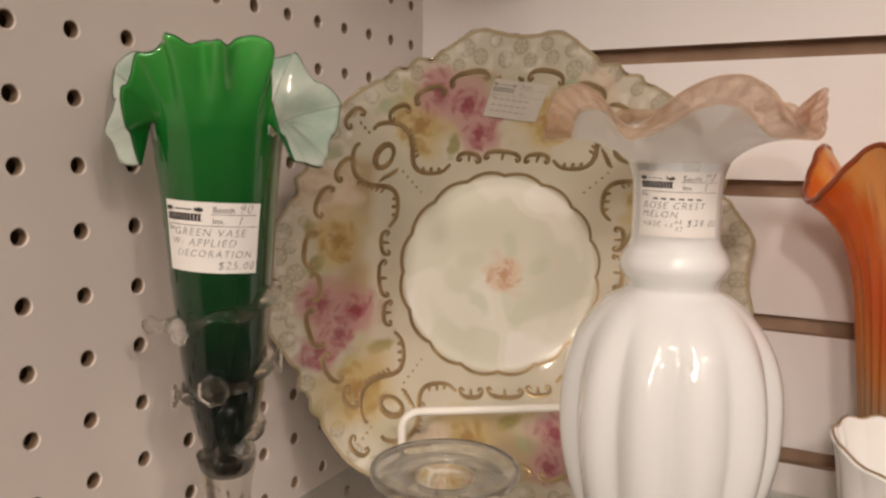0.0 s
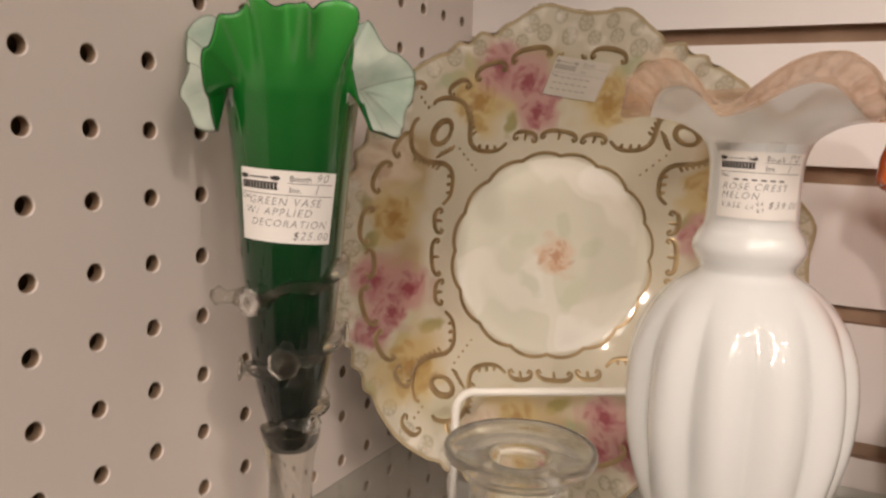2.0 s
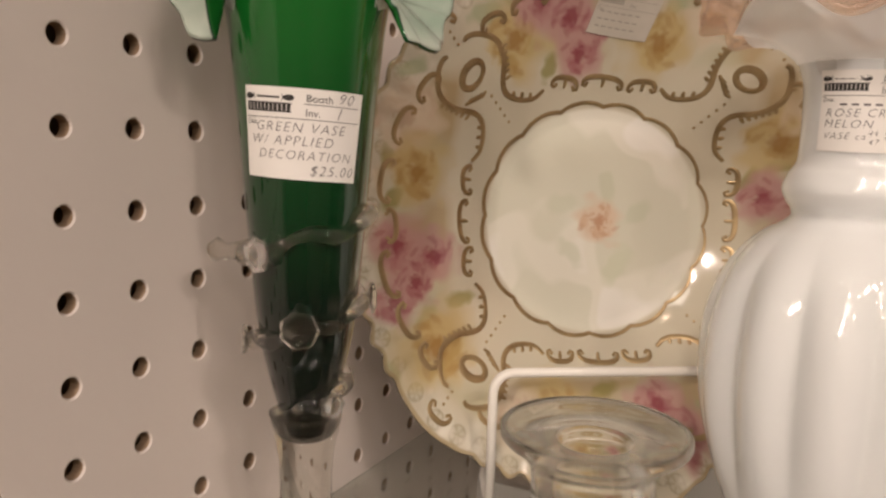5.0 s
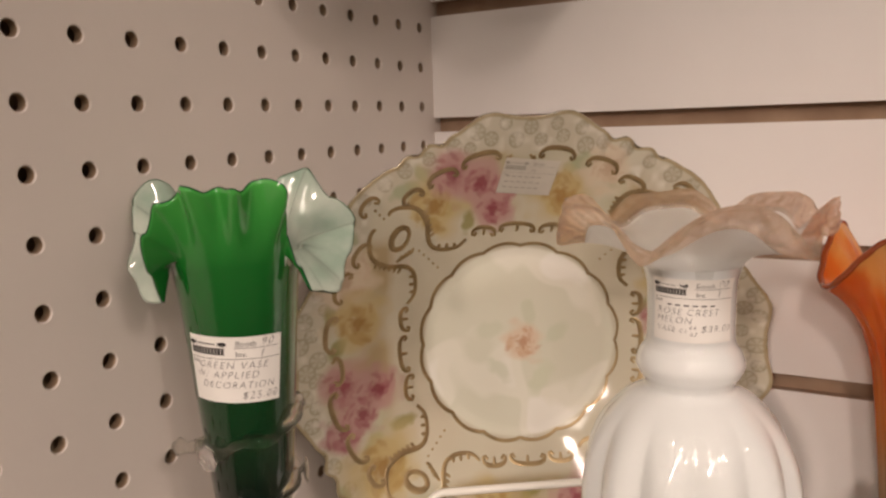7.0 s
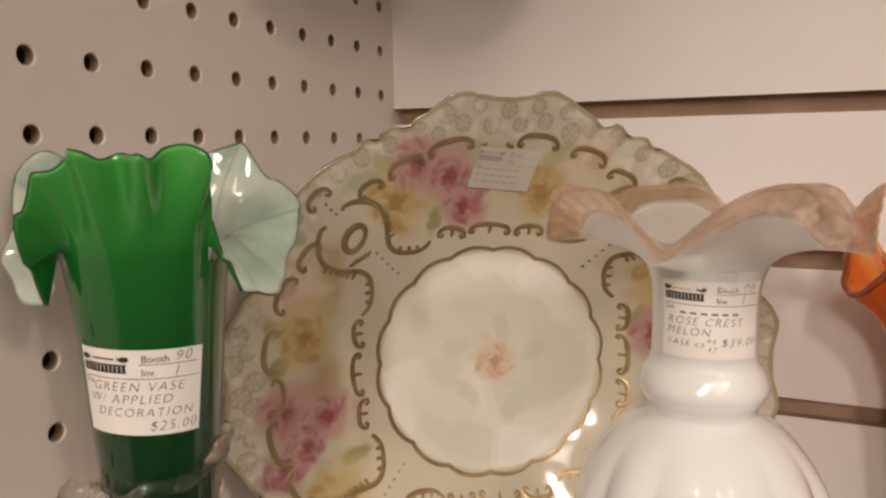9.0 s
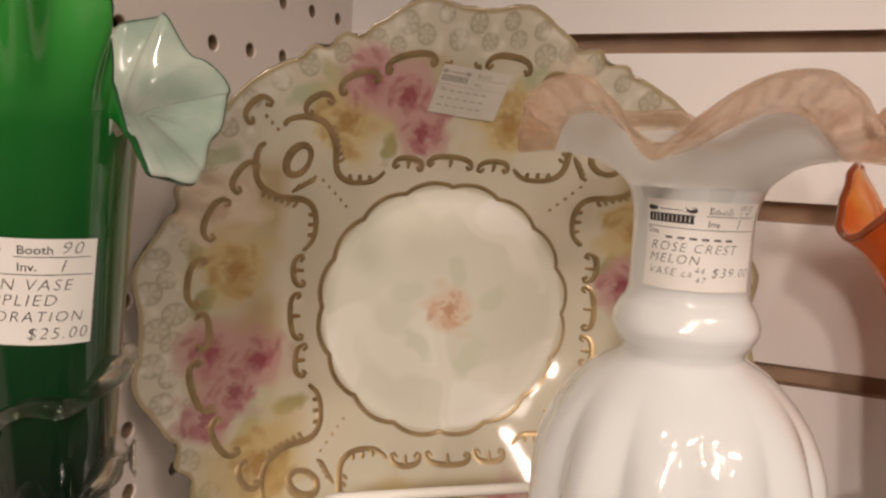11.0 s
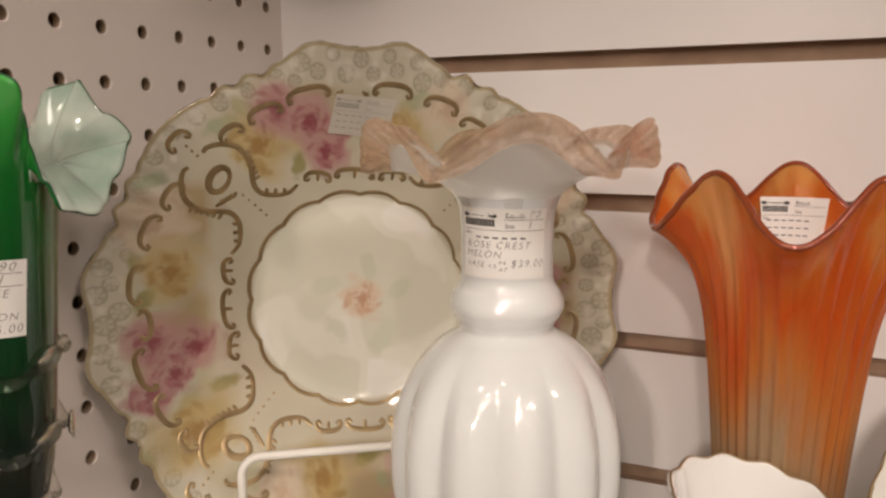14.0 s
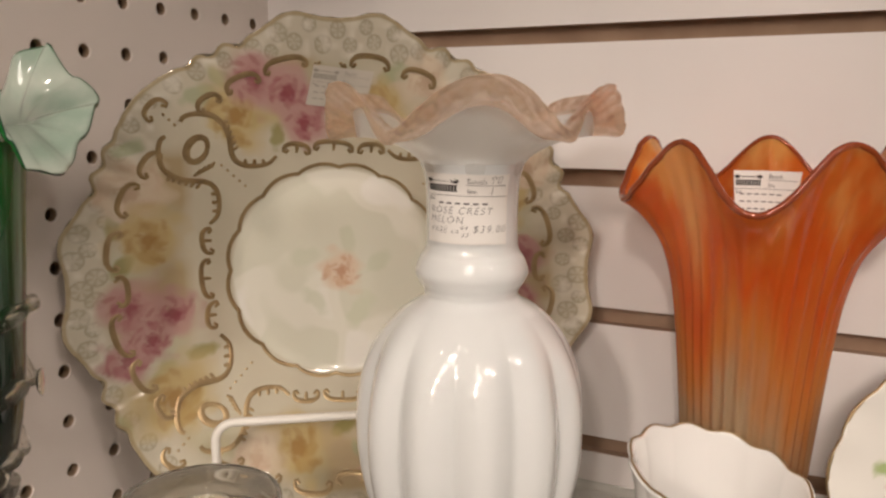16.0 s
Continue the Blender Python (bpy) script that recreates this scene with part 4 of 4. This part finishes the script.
def saucer(x, y, z):
    """A small scalloped plate with scattered sprays, leaning back against the slats."""
    top = thing("china_saucer", (x, y, z), "white scalloped china saucer with pink and blue flower sprays, leaning upright", "saucer", turn=(78, 0, 12))
    nt, nr = 320, 80
    t = np.linspace(0, 2 * np.pi, nt, endpoint=False)
    edge = 0.0655 + 0.0013 * np.abs(np.sin(9 * t)) + 0.0006 * np.sin(5 * t)
    s = np.linspace(0.01, 1, nr)
    R = s[:, None] * edge
    X, Y = R * np.cos(t), R * np.sin(t)
    dz = lambda r: 0.20 * np.maximum(r - 0.036, 0)
    front = np.stack([X, Y, dz(R) + 0.0009 * np.cos(18 * t) * np.clip((s - 0.75) * 4, 0, 1)[:, None]], -1)
    back = [np.stack([edge * q * np.cos(t), edge * q * np.sin(t), dz(edge * q) - th], -1) for q, th in ((1.0, 0.0015), (0.9, 0.0032), (0.5, 0.0034), (0.46, 0.006), (0.42, 0.006), (0.40, 0.003), (0.02, 0.003))]
    me = loft("body", np.concatenate([front, back]), True, True)
    col = np.empty((*X.shape, 3))
    col[:] = (0.83, 0.81, 0.75)
    for n, (cx, cy) in enumerate(((-.040, .012), (-.030, -.030), (.012, .044), (.040, .006), (.020, -.040), (-.008, .002))):
        for k, tone in enumerate(((0.30, 0.42, 0.12), (0.62, 0.24, 0.28), (0.36, 0.40, 0.60), (0.34, 0.45, 0.14), (0.66, 0.34, 0.36), (0.70, 0.55, 0.22))):
            q = n * 1.3 + k * 1.05
            col = blend(col, 0.85 * spot_mask(X, Y, cx + 0.0052 * math.cos(q), cy + 0.0052 * math.sin(q), 0.0030 if k % 3 else 0.0040, 0.6, 0.4, 5 * n + k, 0.6, q), tone)
    full = np.ones((len(me.vertices), 4))
    full[:] = (0.83, 0.81, 0.75, 1)
    full[: nt * nr, :3] = col.reshape(-1, 3)
    at = me.attributes.new("glaze", "FLOAT_COLOR", "POINT")
    at.data.foreach_set("color", full.ravel())
    glaze = material("sprigged_glaze", rough=0.10, coat=0.5)
    nn, ll, bb = nodes_of(glaze)
    an = nn.new("ShaderNodeAttribute")
    an.attribute_name = "glaze"
    ll.new(an.outputs["Color"], bb.inputs["Base Color"])
    part("body", me, glaze, top, "white china with flower sprays")
    rim = np.stack([edge * np.cos(t), edge * np.sin(t), dz(edge) - 0.0008], -1)
    part("gilt_edge", tube("gilt_edge", rim, 0.0007, 6, True), GILT, top, "thin gilt line")
    return top


# ---- things on the shelf ----
rose_bowl((0.0862, -0.0437, 1.3597), radians(35.5), radians(4.5))
plate_stand((0.1235, -0.0925), radians(34.5))
green_vase(0.0431, -0.2239)
melon_vase(0.1988, -0.1206)
marigold_vase(0.301, -0.050)
candle_holder(0.1387, -0.2133, CLEAR, "clear pressed glass candle holder with wide rim on shelf")
candle_holder(0.2590, -0.2290, PINKCLEAR, "pale pink tinted glass candle holder on shelf")
fluted_dish(0.297, -0.112)
saucer(0.397, -0.072, GLASS_TOP + 0.0645)


def upper_bowl(x, y, z, k, label):
    """A plain china bowl on the shelf above, known by the shade that it throws on the slats."""
    top = thing("upper_bowl", (x, y, z), label, "bowl")
    prof = [(0.0005, 0.0), (0.024, 0.0), (0.027, 0.003), (0.038, 0.012), (0.050, 0.028), (0.060, 0.052), (0.064, 0.070), (0.0625, 0.0705), (0.058, 0.053), (0.047, 0.030), (0.034, 0.015), (0.0005, 0.007)]
    part("body", turned("body", [(r * k, h * k) for r, h in prof], 72), CHINA, top)
    return top


upper_bowl(0.087, -0.145, 1.5847, 1.0, "plain white china bowl on upper glass shelf")
